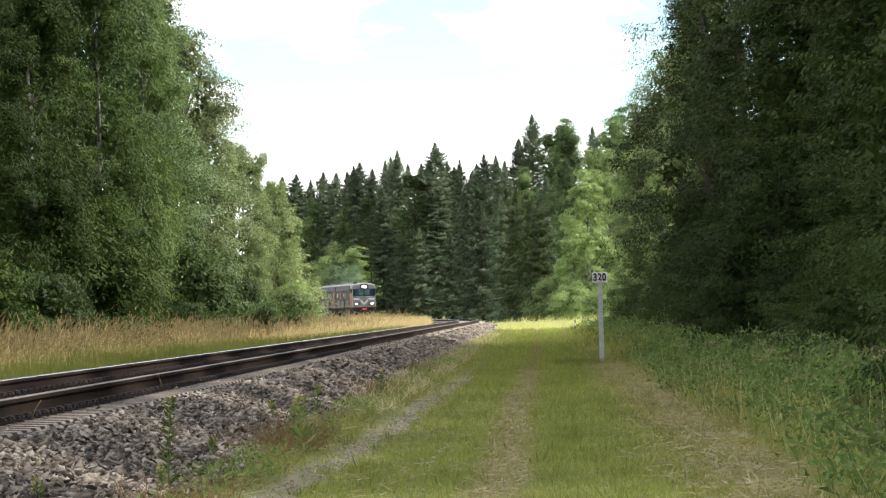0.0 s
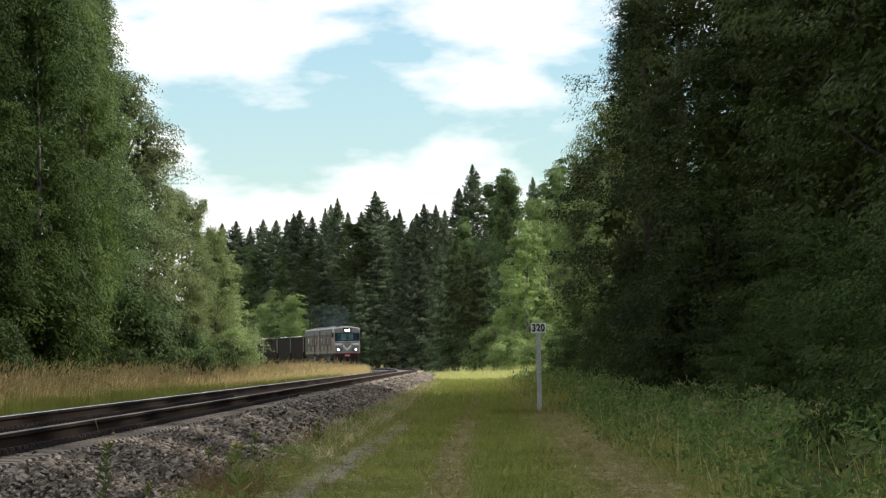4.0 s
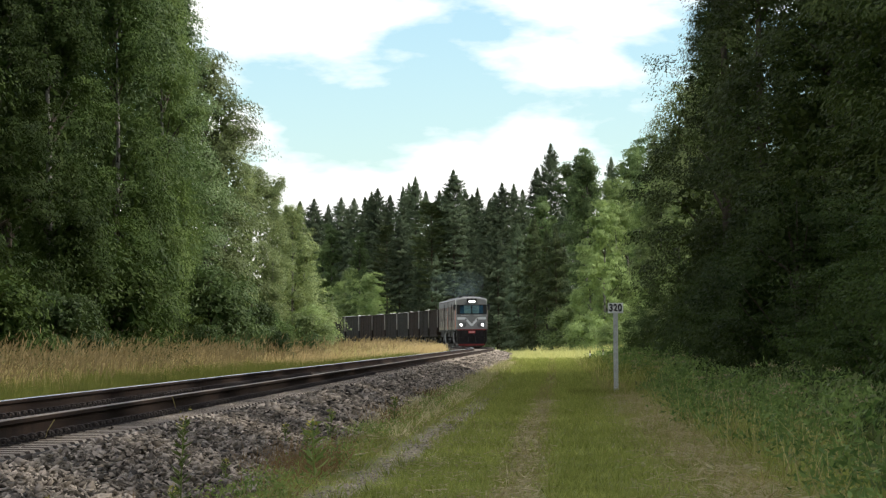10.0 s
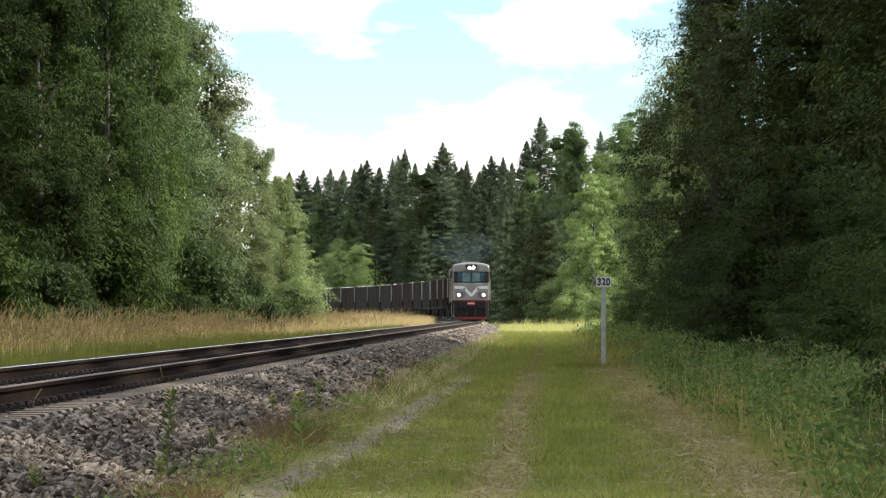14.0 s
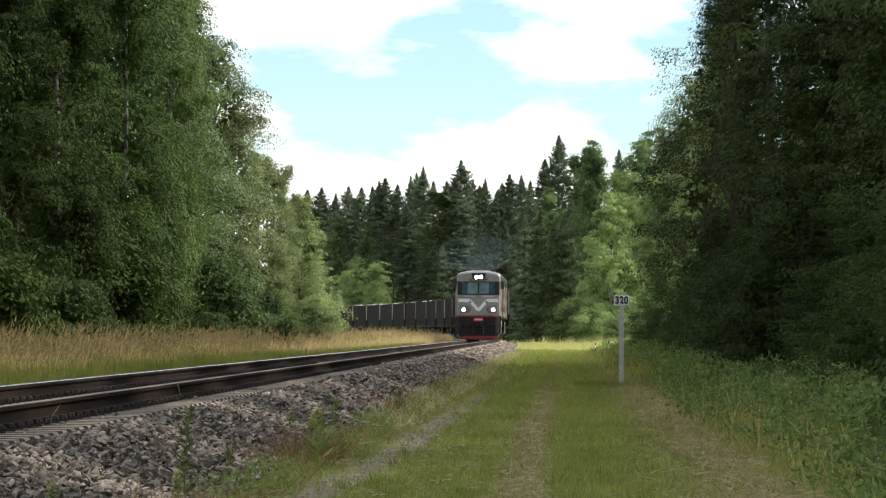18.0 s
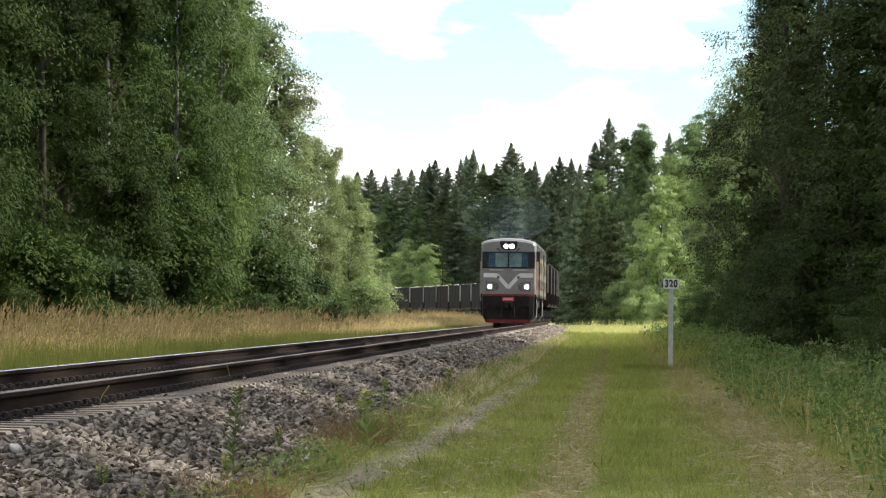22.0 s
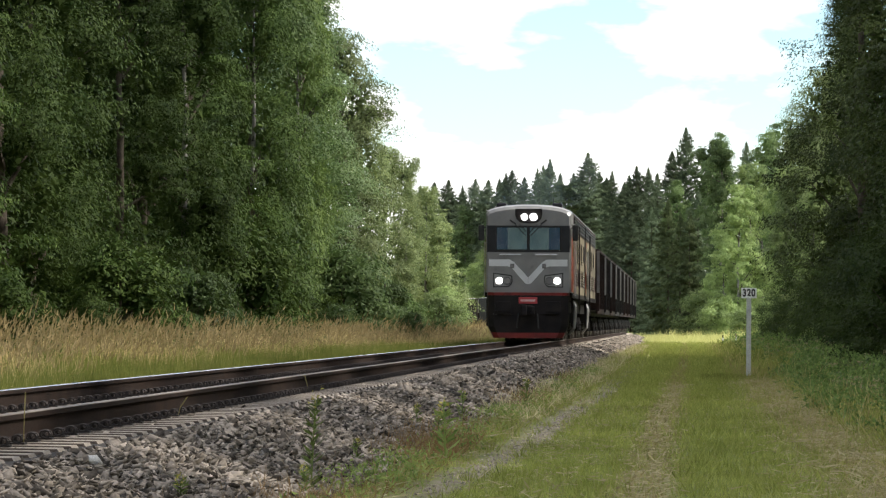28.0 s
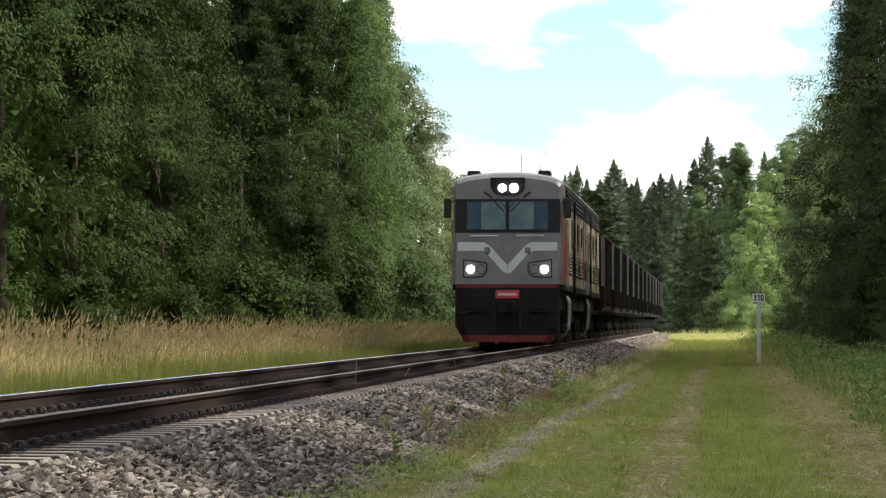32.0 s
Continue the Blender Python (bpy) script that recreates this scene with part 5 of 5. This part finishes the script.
def green_keep(u, s):
    v = lane_of(u, s)
    patchy = 0.72 + 0.28 * np.sin(s * 0.9 + u * 2.1) * np.sin(u * 3.3 - s * 0.37)
    swath = 1 - 0.72 * np.clip((v - 6.15) / 0.5, 0, 1) * np.clip((7.35 - v) / 0.2, 0, 1)
    verge = np.where(v < 3.2, 0.55, 1.0)
    return np.clip((0.03 + 0.09 * np.sin(s * 0.8 + np.sin(s * 0.29) * 3) ** 2 + 0.35 * np.clip((s - 55) / 40, 0, 1) + 0.78 * rut(u, s, 3.3, 0.24)) * (0.14 + 0.86 * rut(u, s, 5.0, 0.26)) * swath * verge, 0.0, 1) * patchy


def dry_keep(u, s):
    v = lane_of(u, s)
    hay = 0.30 * np.clip(np.sin(u * 2.7 + s * 0.21) * np.sin(s * 0.53 - u), 0, 1) * (v < 5.3)
    swath = np.clip((v - 6.1) / 0.5, 0, 1) * np.clip((7.4 - v) / 0.2, 0, 1)
    return np.clip((1.0 - rut(u, s, 5.0, 0.28)) * 0.75 + swath * 0.85 + (1 - rut(u, s, 2.85, 0.35)) * (0.45 + 0.4 * (s > 58)) + 0.04 + hay, 0, 1) * (0.15 + 0.85 * rut(u, s, 3.3, 0.22))


turf("short_grass", 21, [(150000, -4, 42, 2.75, 8.2, 0.085, 0.011, green_keep), (90000, 42, 110, 2.75, 8.6, 0.12, 0.017, green_keep), (60000, 110, 246, 2.7, 10.0, 0.18, 0.04, green_keep)],
     GRASS, "short green grass between the wheel ruts", "grass", sway=0.6)
turf("sunlit_grass", 26, [(46000, 240, 338, 2.6, 14.0, 0.30, 0.05, lambda u, s: np.clip((s - 238) / 12, 0.1, 1)), (7000, 168, 238, -8.6, -3.6, 0.8, 0.035, lambda u, s: np.clip(np.sin(s * 0.21 + u * 0.8), 0, 1)), (5000, 262, 336, 3.4, 13.0, 0.75, 0.06, lambda u, s: np.clip(np.sin(u * 2.3) * np.sin(s * 0.4 + u), 0, 1))], GRASS_SUN, "grass with sunlight painted into its colour where the path opens", "grass", sway=0.5)
turf("dry_grass", 22, [(60000, -4, 42, 2.6, 8.0, 0.09, 0.008, dry_keep), (36000, 42, 110, 2.6, 8.4, 0.12, 0.014, dry_keep), (12000, 110, 240, 2.6, 9.0, 0.16, 0.04, dry_keep), (2600, 20, 100, 6.6, 9.5, 0.42, 0.012, None), (9000, -4, 90, 2.3, 3.1, 0.16, 0.009, None)],
     GRASS_DRY, "dry straw-coloured grass along the ruts", "grass", sway=1.1)
turf("golden_tall_grass", 23, [(46000, 14, 130, -8.6, -3.6, 0.66, 0.012, lambda u, s: np.clip((-u - 3.4) / 2.2, 0.04, 1) * (0.45 + 0.55 * np.sin(s * 0.33 + u * 0.9))), (30000, 130, 235, -8.8, -3.4, 0.68, 0.03, lambda u, s: np.clip((-u - 3.0) / 2.0, 0.1, 1))],
     GRASS_GOLD, "tall golden seeding grass beside the track", "grass", sway=0.24)
turf("sunlit_golden_grass", 27, [(36000, 228, 350, -8.8, -3.0, 0.74, 0.035, lambda u, s: np.clip((s - 226) / 12, 0.1, 1))], GOLD_SUN, "tall golden grass, sunlight painted into its pale stalks", "grass", sway=0.22)
turf("green_undergrowth", 24, [(30000, 14, 130, -4.9, -2.7, 0.44, 0.014, None), (16000, 130, 235, -4.6, -2.7, 0.42, 0.03, None), (64000, 14, 130, -9.5, -2.7, 0.50, 0.015, None), (50000, 130, 420, -10, -2.6, 0.36, 0.035, None)], GRASS, "green grass under the tall golden stalks", "grass", sway=0.25)


def lying_straw():
    """Mown stalks left lying along the path."""
    rng = np.random.default_rng(29)
    V, F, at = [], [], 0
    for n, s0, s1, mid, half, size in ((5200, 2, 84, 6.98, 0.19, 0.17), (2600, 2, 84, 6.55, 0.32, 0.13), (2600, 2, 80, 0.0, 0.15, 0.12), (900, 2, 60, 2.95, 0.25, 0.18), (1500, 2, 60, 4.15, 0.28, 0.12)):
        s = s0 + (s1 - s0) * rng.random(n)
        u = (mid or middle_rut(s)) + half * rng.normal(size=n)
        x, y = track_np(s, u)
        heap = 0.03 + 0.05 * np.clip(np.sin(s * 1.3) * np.sin(u * 4 + s * 0.5), 0, 1)
        P = np.stack([x, y, ground_z(u) + heap * (0.5 + rng.random(n))], 1)
        a = unit(np.stack([rng.normal(size=n), rng.normal(size=n), 0.22 * rng.normal(size=n)], 1))
        v, f = blades(P, a, size * (0.5 + rng.random(n)), 0.013, rng)
        V.append(v), F.append(f + at)
        at += len(v)
    return tagged(new("mown_straw", raw_mesh("mown_straw", np.concatenate(V), np.concatenate(F), STRAW)), "pale mown straw lying along the path", "straw", kind="stuff")


def tufts():
    """Ragged tufts standing above the short grass."""
    rng = np.random.default_rng(30)
    n, per = 1500, 26
    P, u, s = scatter(rng, n, -2, 110, 2.7, 7.6, lambda u, s: 0.25 + 0.75 * rut(u, s, 5.02, 0.3) * rut(u, s, 3.3, 0.2))
    k = np.repeat(np.arange(len(P)), per)
    lean = rng.normal(size=(len(k), 3)) * np.array([0.5, 0.5, 0.05])
    Q = P[k] + lean * np.array([0.09, 0.09, 0])
    H = (0.07 + 0.08 * rng.random(len(P)) ** 2)[k] * (0.6 + 0.7 * rng.random(len(k)))
    v, f = blades(Q, unit(lean + np.array([0, 0, 1.0])), H, 0.012, rng)
    return tagged(new("grass_tufts", raw_mesh("grass_tufts", v, f, GRASS)), "ragged green tufts along the path", "grass", kind="stuff")


turf("bleached_hay", 38, [(12000, 50, 200, 2.55, 3.45, 0.22, 0.02, lambda u, s: 0.15 + 0.85 * np.sin(s * 0.19 + 1.5 * u) ** 2)], STRAW, "pale dry hay along the foot of the ballast", "grass", sway=0.9)
lying_straw()
tufts()
turf("rusty_sorrel", 36, [(5000, 24, 42, 2.45, 3.2, 0.2, 0.011, lambda u, s: np.clip(np.sin(s * 0.5 + 2.4), 0.05, 1)), (9000, 6, 90, 2.3, 3.15, 0.24, 0.011, lambda u, s: np.clip(np.sin(s * 0.31 + 2) + 0.35 * np.sin(s * 1.3), 0.05, 1))], GRASS_RUST, "rust-brown sorrel and dry weeds at the foot of the ballast", "weeds", sway=0.7)


def seed_heads():
    rng = np.random.default_rng(25)
    V, F, at = [], [], 0
    for n, s0, s1, size in ((15000, 14, 130, 0.17), (9000, 130, 345, 0.2)):
        P, u, s = scatter(rng, n, s0, s1, -8.6, -3.8)
        P[:, 2] += 0.72 + 0.2 * rng.normal(size=len(P)) + 0.12 * np.sin(s * 0.7) * np.sin(s * 0.23 + u)
        along = unit(np.array([0.35, -0.1, 1.0]) + rng.normal(size=(len(P), 3)) * 0.35)
        v, f = blades(P, along, size * (0.6 + 0.8 * rng.random(len(P))), size * 0.18, rng)
        V.append(v), F.append(f + at)
        at += len(v)
    return tagged(new("grass_seed_heads", raw_mesh("seed_heads", np.concatenate(V), np.concatenate(F), GRASS_GOLD)), "feathery golden seed heads of the tall grass", "grass", kind="stuff")


seed_heads()


def weed_bed(name, seed, n_plants, s0, s1, u0, u1, height, leaf, per, material, label, ragged=0.0):
    rng = np.random.default_rng(seed)
    P, u, s = scatter(rng, n_plants, s0, s1, u0, u1, lambda u, s: (0.25 + 0.75 * np.sin(u * 1.7 + s * 0.31) ** 2) * np.clip((u - u0 - ragged * (1 + np.sin(s * 0.19) + 0.6 * np.sin(s * 0.61 + 1))) / 0.3 + 0.05 + (ragged == 0), 0, 1))
    H = height * (0.45 + 0.8 * rng.random(len(P))) * np.clip((u - u0) / 1.6 + 0.35, 0.3, 1.0)
    k = np.repeat(np.arange(len(P)), per)
    t = np.sqrt(rng.random(len(k)))
    Q = P[k] + np.stack([rng.normal(size=len(k)) * 0.15, rng.normal(size=len(k)) * 0.15, t * H[k]], 1)
    along = unit(rng.normal(size=(len(k), 3)) + np.array([0, 0, 0.25]))
    v, f = blades(Q, along, leaf * (0.6 + 0.8 * rng.random(len(k))), leaf * 0.5, rng, False)
    return tagged(new(name, raw_mesh(name, v, f, material)), label, "weeds", kind="stuff")


def ragged_edge(u, s):
    """Thin at the path, thick towards the trees, along a wandering line."""
    return np.clip((u - 7.3 - 0.7 * np.sin(s * 0.09) - 0.5 * np.sin(s * 0.23 + 1)) / 1.8, 0.06, 1)


weed_bed("weed_thicket", 31, 1800, 16, 92, 7.22, 13.5, 0.62, 0.095, 50, WEED, "knee-high leafy green weeds along the path", 0.10)
weed_bed("broad_leaved_weeds", 34, 280, 20, 92, 7.5, 11.5, 0.58, 0.15, 44, LEAF_PALE_SUNLIT, "broad pale-leaved weeds among the thicket", 0.4)
turf("weedy_grass", 28, [(6000, 16, 100, 7.2, 13, 0.32, 0.014, None), (5200, 83.5, 89.5, 5.7, 8.6, 0.15, 0.016, None), (20000, 90, 235, 6.8, 13, 0.42, 0.028, ragged_edge)], GRASS, "rough grass among the weeds", "grass", sway=0.45)
turf("dry_weedy_grass", 35, [(3000, 20, 92, 7.35, 11, 0.55, 0.010, lambda u, s: np.sin(u * 1.1 + s * 0.4) ** 2 * 0.6), (8000, 90, 235, 6.6, 12.5, 0.42, 0.022, lambda u, s: (0.3 + 0.7 * np.sin(s * 0.13 + u) ** 2) * ragged_edge(u, s))], GRASS_DRY, "dry standing grass among the weeds", "grass", sway=0.4)
weed_bed("far_weed_thicket", 32, 1500, 89, 235, 7.4, 14, 0.7, 0.14, 22, WEED, "knee-high leafy green weeds under the trees", 0.55)
weed_bed("ballast_weeds", 33, 900, -20, 100, 2.45, 3.25, 0.26, 0.05, 24, WEED_LIGHT, "small green weeds at the foot of the ballast")



def umbels():
    """White flower plates and seed plates standing above the weeds."""
    rng = np.random.default_rng(37)
    P, u, s = scatter(rng, 180, 20, 150, 7.4, 11.5)
    P[:, 2] += 0.45 + 0.35 * rng.random(len(P))
    k = np.repeat(np.arange(len(P)), 14)
    Q = P[k] + rng.normal(size=(len(k), 3)) * np.array([0.05, 0.05, 0.012])
    v, f = blades(Q, unit(rng.normal(size=(len(k), 3)) + np.array([0, 0, 0.4])), 0.035, 0.03, rng, False)
    return tagged(new("flower_umbels", raw_mesh("flower_umbels", v, f, STRAW)), "pale flower umbels above the weeds", "flowers", kind="stuff")


umbels()


def tall_weed(seed, h):
    """A single stalk with alternate narrow leaves and a small yellow head."""
    rng = np.random.default_rng(seed)
    plant_ob = tagged(new("tall_weed"), "tall leafy weed with a yellow-flowered tip growing in the stones", "plant", "tall weeds by the ballast")
    part("stalk", rod((0, 0, 0), (0.03, 0, h), 0.007, 0.003, 5), WEED_LIGHT, plant_ob)
    n = int(150 * h)
    t = rng.random(n)
    P = np.stack([0.03 * t, 0 * t, t * h], 1)
    ang = rng.random(n) * 6.28
    along = unit(np.stack([np.cos(ang), np.sin(ang), 0.5 + 0.3 * rng.random(n)], 1))
    v, f = blades(P, along, (0.13 - 0.07 * t) * (0.7 + 0.6 * rng.random(n)), 0.025, rng, False)
    link("leaves", raw_mesh("leaves", v, f, WEED_LIGHT), plant_ob)
    m = 24
    P = np.array([0.03, 0, h]) + rng.normal(size=(m, 3)) * np.array([0.02, 0.02, 0.03])
    v, f = blades(P, unit(rng.normal(size=(m, 3)) + np.array([0, 0, 0.5])), 0.03, 0.02, rng, False)
    link("flower_head", raw_mesh("flower_head", v, f, FLOWER), plant_ob)["label"] = "small yellow flowers"
    return plant_ob


FLOWER = mat("yellow_petal", (0.42, 0.36, 0.08), (0.30, 0.28, 0.06), 20, 0.6)
first = tall_weed(41, 0.70)
second = tall_weed(42, 0.36)
first.matrix_basis = pose(-2.64, 26.7, -0.05)
for x, y, k, src in [(-2.13, 33.8, 1.5, second), (-2.45, 37.5, 1.0, second), (-3.0, 22.6, 0.8, second), (-2.9, 17.0, 1.0, second), (-2.75, 31.6, 0.7, second), (-2.9, 41, 0.9, second), (-2.6, 26.0, 0.7, second),
                     (-2.7, 46, 1.1, second), (-2.3, 55, 1.2, second), (-3.05, 14.0, 0.9, second), (-2.55, 9.0, 0.9, second)]:
    m = pose(x, y, float(ground_z(x - TRACK_X)) - 0.01, 0, 0, x * 900)
    ob = copy_thing(src, m) if src.get("laid") else src
    src["laid"] = 1
    ob.matrix_basis = m @ Matrix.Diagonal((k, k, k, 1))


def dry_stalk(x, y, h, lean):
    s = tagged(new("dry_grass_stalk"), "single dry grass stalk growing beside the rail", "plant", "dry stalks by the rail")
    bm = rod((0, 0, 0), (lean * h * 0.4, 0, h * 0.6), 0.004, 0.003, 5)
    rod((lean * h * 0.4, 0, h * 0.6), (lean * h, 0, h), 0.004, 0.005, 5, bm)
    part("stem", bm, GRASS_DRY, s)
    s.matrix_basis = pose(x, y, 0.325)


for x, y, h, lean in ((-4.36, 24.8, 0.40, 0.03), (-4.40, 32.6, 0.22, 0.45), (-4.38, 44.0, 0.25, -0.2)):
    dry_stalk(x, y, h, lean)


def marker_stake(x, y, h):
    """A short dark stake with a white top."""
    s = tagged(new("marker_stake"), "short dark marker stake with a white band", "stake", "marker stakes by the path")
    part("shaft", block(-0.035, 0.035, -0.035, 0.035, -0.05, h, 0.006), BLACK_PAINT, s)
    part("band", block(-0.04, 0.04, -0.04, 0.04, h * 0.5, h * 0.75, 0.006), WHITE_PAINT, s)
    s.matrix_basis = pose(x, y, float(ground_z(x - TRACK_X)))


marker_stake(2.2, 222.0, 0.62)
marker_stake(2.75, 206.0, 0.75)


# ---------------------------------------------------------------- sleepers, fasteners and ballast stones
sleeper_me, clip_me = sleeper_mesh(), fastener_mesh()
track_frame = tagged(new("track_panel"), "concrete sleepers with iron rail fasteners", "track", kind="structure")
PITCH = 0.543
SLEEPER_Z = RAIL_TOP_Z - 0.181 - 0.205 - 0.012
far_v, far_f, far_at = [], [], 0
flat = [tuple(v.co) for v in sleeper_me.vertices]
for i in range(1600):
    s = -4.0 + i * PITCH
    if s > 870:
        break
    if i < 290:
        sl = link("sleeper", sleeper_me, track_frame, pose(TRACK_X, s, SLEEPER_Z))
        if i < 180:
            for u, turn in ((0.797 + 0.125, 0), (-0.797 + 0.125, 0), (-0.797 - 0.125, 180), (0.797 - 0.125, 180)):
                if turn == 0 or i < 60:
                    link("fastener", clip_me, sl, pose(u, 0, 0.205, 0, 0, turn) @ Matrix.Diagonal((0.66, 0.62, 0.58, 1)))
    else:
        c, q = track(s, 0, SLEEPER_Z + 0.1), heading(s)
        for x, y, z in ((-1.35, -0.13, 0.1), (1.35, -0.13, 0.1), (1.35, 0.13, 0.1), (-1.35, 0.13, 0.1)):
            far_v.append((c.x + x * math.cos(q) - y * math.sin(q), c.y + x * math.sin(q) + y * math.cos(q), c.z + z))
        far_v += [(x, y, z - 0.15) for x, y, z in far_v[-4:]]
        far_f += [[far_at + k for k in f] for f in ((0, 1, 2, 3), (0, 4, 5, 1), (1, 5, 6, 2), (2, 6, 7, 3), (3, 7, 4, 0))]
        far_at += 8
far_sl = link("far_sleepers", raw_mesh("far_sleepers", far_v, far_f, CONCRETE), track_frame)
far_sl["kind"] = "stuff"


def stones(name, seed, n, s0, s1, size, pick=None):
    """Broken stones over the ballast bed: twisted, cut octahedra."""
    rng = np.random.default_rng(seed)
    s, u = s0 + (s1 - s0) * rng.random(n), 1.45 + 1.42 * rng.random(n)
    inner = rng.random(n) < 0.06
    u = np.where(inner, -1.2 + 2.3 * rng.random(n), u)
    z = np.interp(u, [-1.3, 0, 1.15, 1.3, 1.68, 2.8, 3.0], [0.34, 0.305, 0.355, 0.35, 0.32, -0.04, -0.05])
    C = np.stack([TRACK_X + u, s, z + 0.004 + 0.017 * rng.normal(size=n).clip(-1.5, 1.8) * (u > 1.46)], 1)
    shape = np.array([[1, 0.1, 0], [0.35, 0.9, 0.1], [-0.75, 0.65, -0.1], [-0.9, -0.35, 0.15], [0.1, -0.95, 0.0], [0.15, 0.1, 0.75], [-0.2, 0.0, 0.55], [0.0, 0.0, -0.6]])
    faces = np.array([[0, 1, 5], [1, 2, 6], [1, 6, 5], [2, 3, 6], [3, 4, 6], [6, 4, 5], [4, 0, 5], [1, 0, 7], [2, 1, 7], [3, 2, 7], [4, 3, 7], [0, 4, 7]])
    yaw = rng.random(n) * math.pi
    q = np.stack([np.cos(yaw), 0.24 * rng.normal(size=n), 0.24 * rng.normal(size=n), np.sin(yaw)], 1)
    q /= np.linalg.norm(q, axis=1, keepdims=True)
    w, x, y, zz = q.T
    R = np.stack([np.stack([1 - 2 * (y * y + zz * zz), 2 * (x * y - w * zz), 2 * (x * zz + w * y)], 1), np.stack([2 * (x * y + w * zz), 1 - 2 * (x * x + zz * zz), 2 * (y * zz - w * x)], 1),
                  np.stack([2 * (x * zz - w * y), 2 * (y * zz + w * x), 1 - 2 * (x * x + y * y)], 1)], 1)
    S = size * (0.55 + 0.9 * rng.random((n, 1, 1)) ** 1.5) * (1 + 0.25 * rng.normal(size=(n, 8, 1)).clip(-1.2, 1.2)) * (np.array([1.45, 0.95, 0.5]) * (0.75 + 0.5 * rng.random((n, 1, 3))))
    V = np.einsum("nij,nkj->nki", R, shape[None] * S) + C[:, None]
    F = (faces[None] + 8 * np.arange(n)[:, None, None]).reshape(-1, 3)
    ob = link(name, raw_mesh(name, V.reshape(-1, 3), F, STONE), ballast)
    ob["kind"], ob["label"] = "stuff", "loose grey crushed stones"
    return V, faces


def gravel():
    """Worn gravel showing through the grass of the wheel rut."""
    rng = np.random.default_rng(55)
    n = 11000
    s = -24 + 130 * rng.random(n)
    u = left_rut(s) + 0.12 * rng.normal(size=n)
    C = np.stack([TRACK_X + u, s, np.interp(u, PROFILE_U, PROFILE_Z) + 0.004], 1)
    base = np.array([[1, 0, 0], [-0.4, 0.9, 0], [-0.6, -0.8, 0], [0, 0, 0.7]])
    a = rng.random(n) * 6.28
    k = 0.007 + 0.016 * rng.random(n) ** 2
    x = base[None, :, 0] * np.cos(a)[:, None] - base[None, :, 1] * np.sin(a)[:, None]
    y = base[None, :, 0] * np.sin(a)[:, None] + base[None, :, 1] * np.cos(a)[:, None]
    V = np.stack([x, y, np.broadcast_to(base[:, 2], x.shape)], -1) * k[:, None, None] + C[:, None]
    F = (np.array([[0, 1, 3], [1, 2, 3], [2, 0, 3]])[None] + 4 * np.arange(n)[:, None, None]).reshape(-1, 3)
    return tagged(new("rut_gravel", raw_mesh("rut_gravel", V.reshape(-1, 3), F, GRAVEL)), "fine pale gravel in the worn wheel rut", "gravel", kind="stuff")


GRAVEL = mat("rut_gravel", (0.28, 0.24, 0.185), (0.17, 0.145, 0.11), 3, 0.9, 0, 0.3, 60, island=0.6)
gravel()
stones("loose_stones", 51, 80000, -10, 48, 0.032)
stones("distant_loose_stones", 54, 30000, 150, 280, 0.06)
stones("far_loose_stones", 52, 36000, 48, 150, 0.046)
one_v, one_f = np.array([[1, 0.1, 0], [0.35, 0.9, 0.1], [-0.75, 0.65, -0.1], [-0.9, -0.35, 0.15], [0.1, -0.95, 0.0], [0.15, 0.1, 0.75], [-0.2, 0.0, 0.55], [0.0, 0.0, -0.6]]), \
    np.array([[0, 1, 5], [1, 2, 6], [1, 6, 5], [2, 3, 6], [3, 4, 6], [6, 4, 5], [4, 0, 5], [1, 0, 7], [2, 1, 7], [3, 2, 7], [4, 3, 7], [0, 4, 7]])
stone_rng = np.random.default_rng(53)
stone_mes = [raw_mesh("stone", one_v * (1 + 0.2 * stone_rng.normal(size=(8, 1))) * np.array([1, 0.85, 0.7]), one_f, STONE_ONE) for _ in range(5)]
link("stone", stone_mes[2], ballast, pose(-3.6, 22.9, 0.345, 10, 20, 30) @ Matrix.Diagonal((0.09, 0.06, 0.06, 1))).data = raw_mesh("stone", one_v, one_f, mat("pale_stone", (0.62, 0.60, 0.56), (0.5, 0.48, 0.45), 8, 0.85))
for i in range(280):
    u = 1.5 + 1.25 * stone_rng.random()
    z = float(np.interp(u, [1.3, 1.68, 2.8, 3.0], [0.285, 0.305, -0.04, -0.05]))
    k = 0.030 + 0.028 * stone_rng.random()
    link("stone", stone_mes[i % 5], ballast, pose(TRACK_X + u, 1 + 34 * stone_rng.random(), z + 0.02, *(stone_rng.random(3) * 360)) @ Matrix.Diagonal((k, k, k, 1)))


def motions():
    """The train rolls in along the bend at a steady pace."""
    times = [0.0, 1.5] + [3.0 + 1.0 * i for i in range(29)] + [32.0]
    for vehicle, behind, length in TRAIN:
        walk(vehicle, [(t, on_track(FRONT_AT_0 - SPEED * t + behind, length)) for t in times])
    for axle in lead_axles + rear_axles:  # the wheels turn with the way they roll
        seat = axle.matrix_basis.translation.copy()
        walk(axle, [(i / FPS, pose(*seat, math.degrees(SPEED * i / FPS / 0.525) % 360)) for i in range(32 * FPS + 1)])


motions()
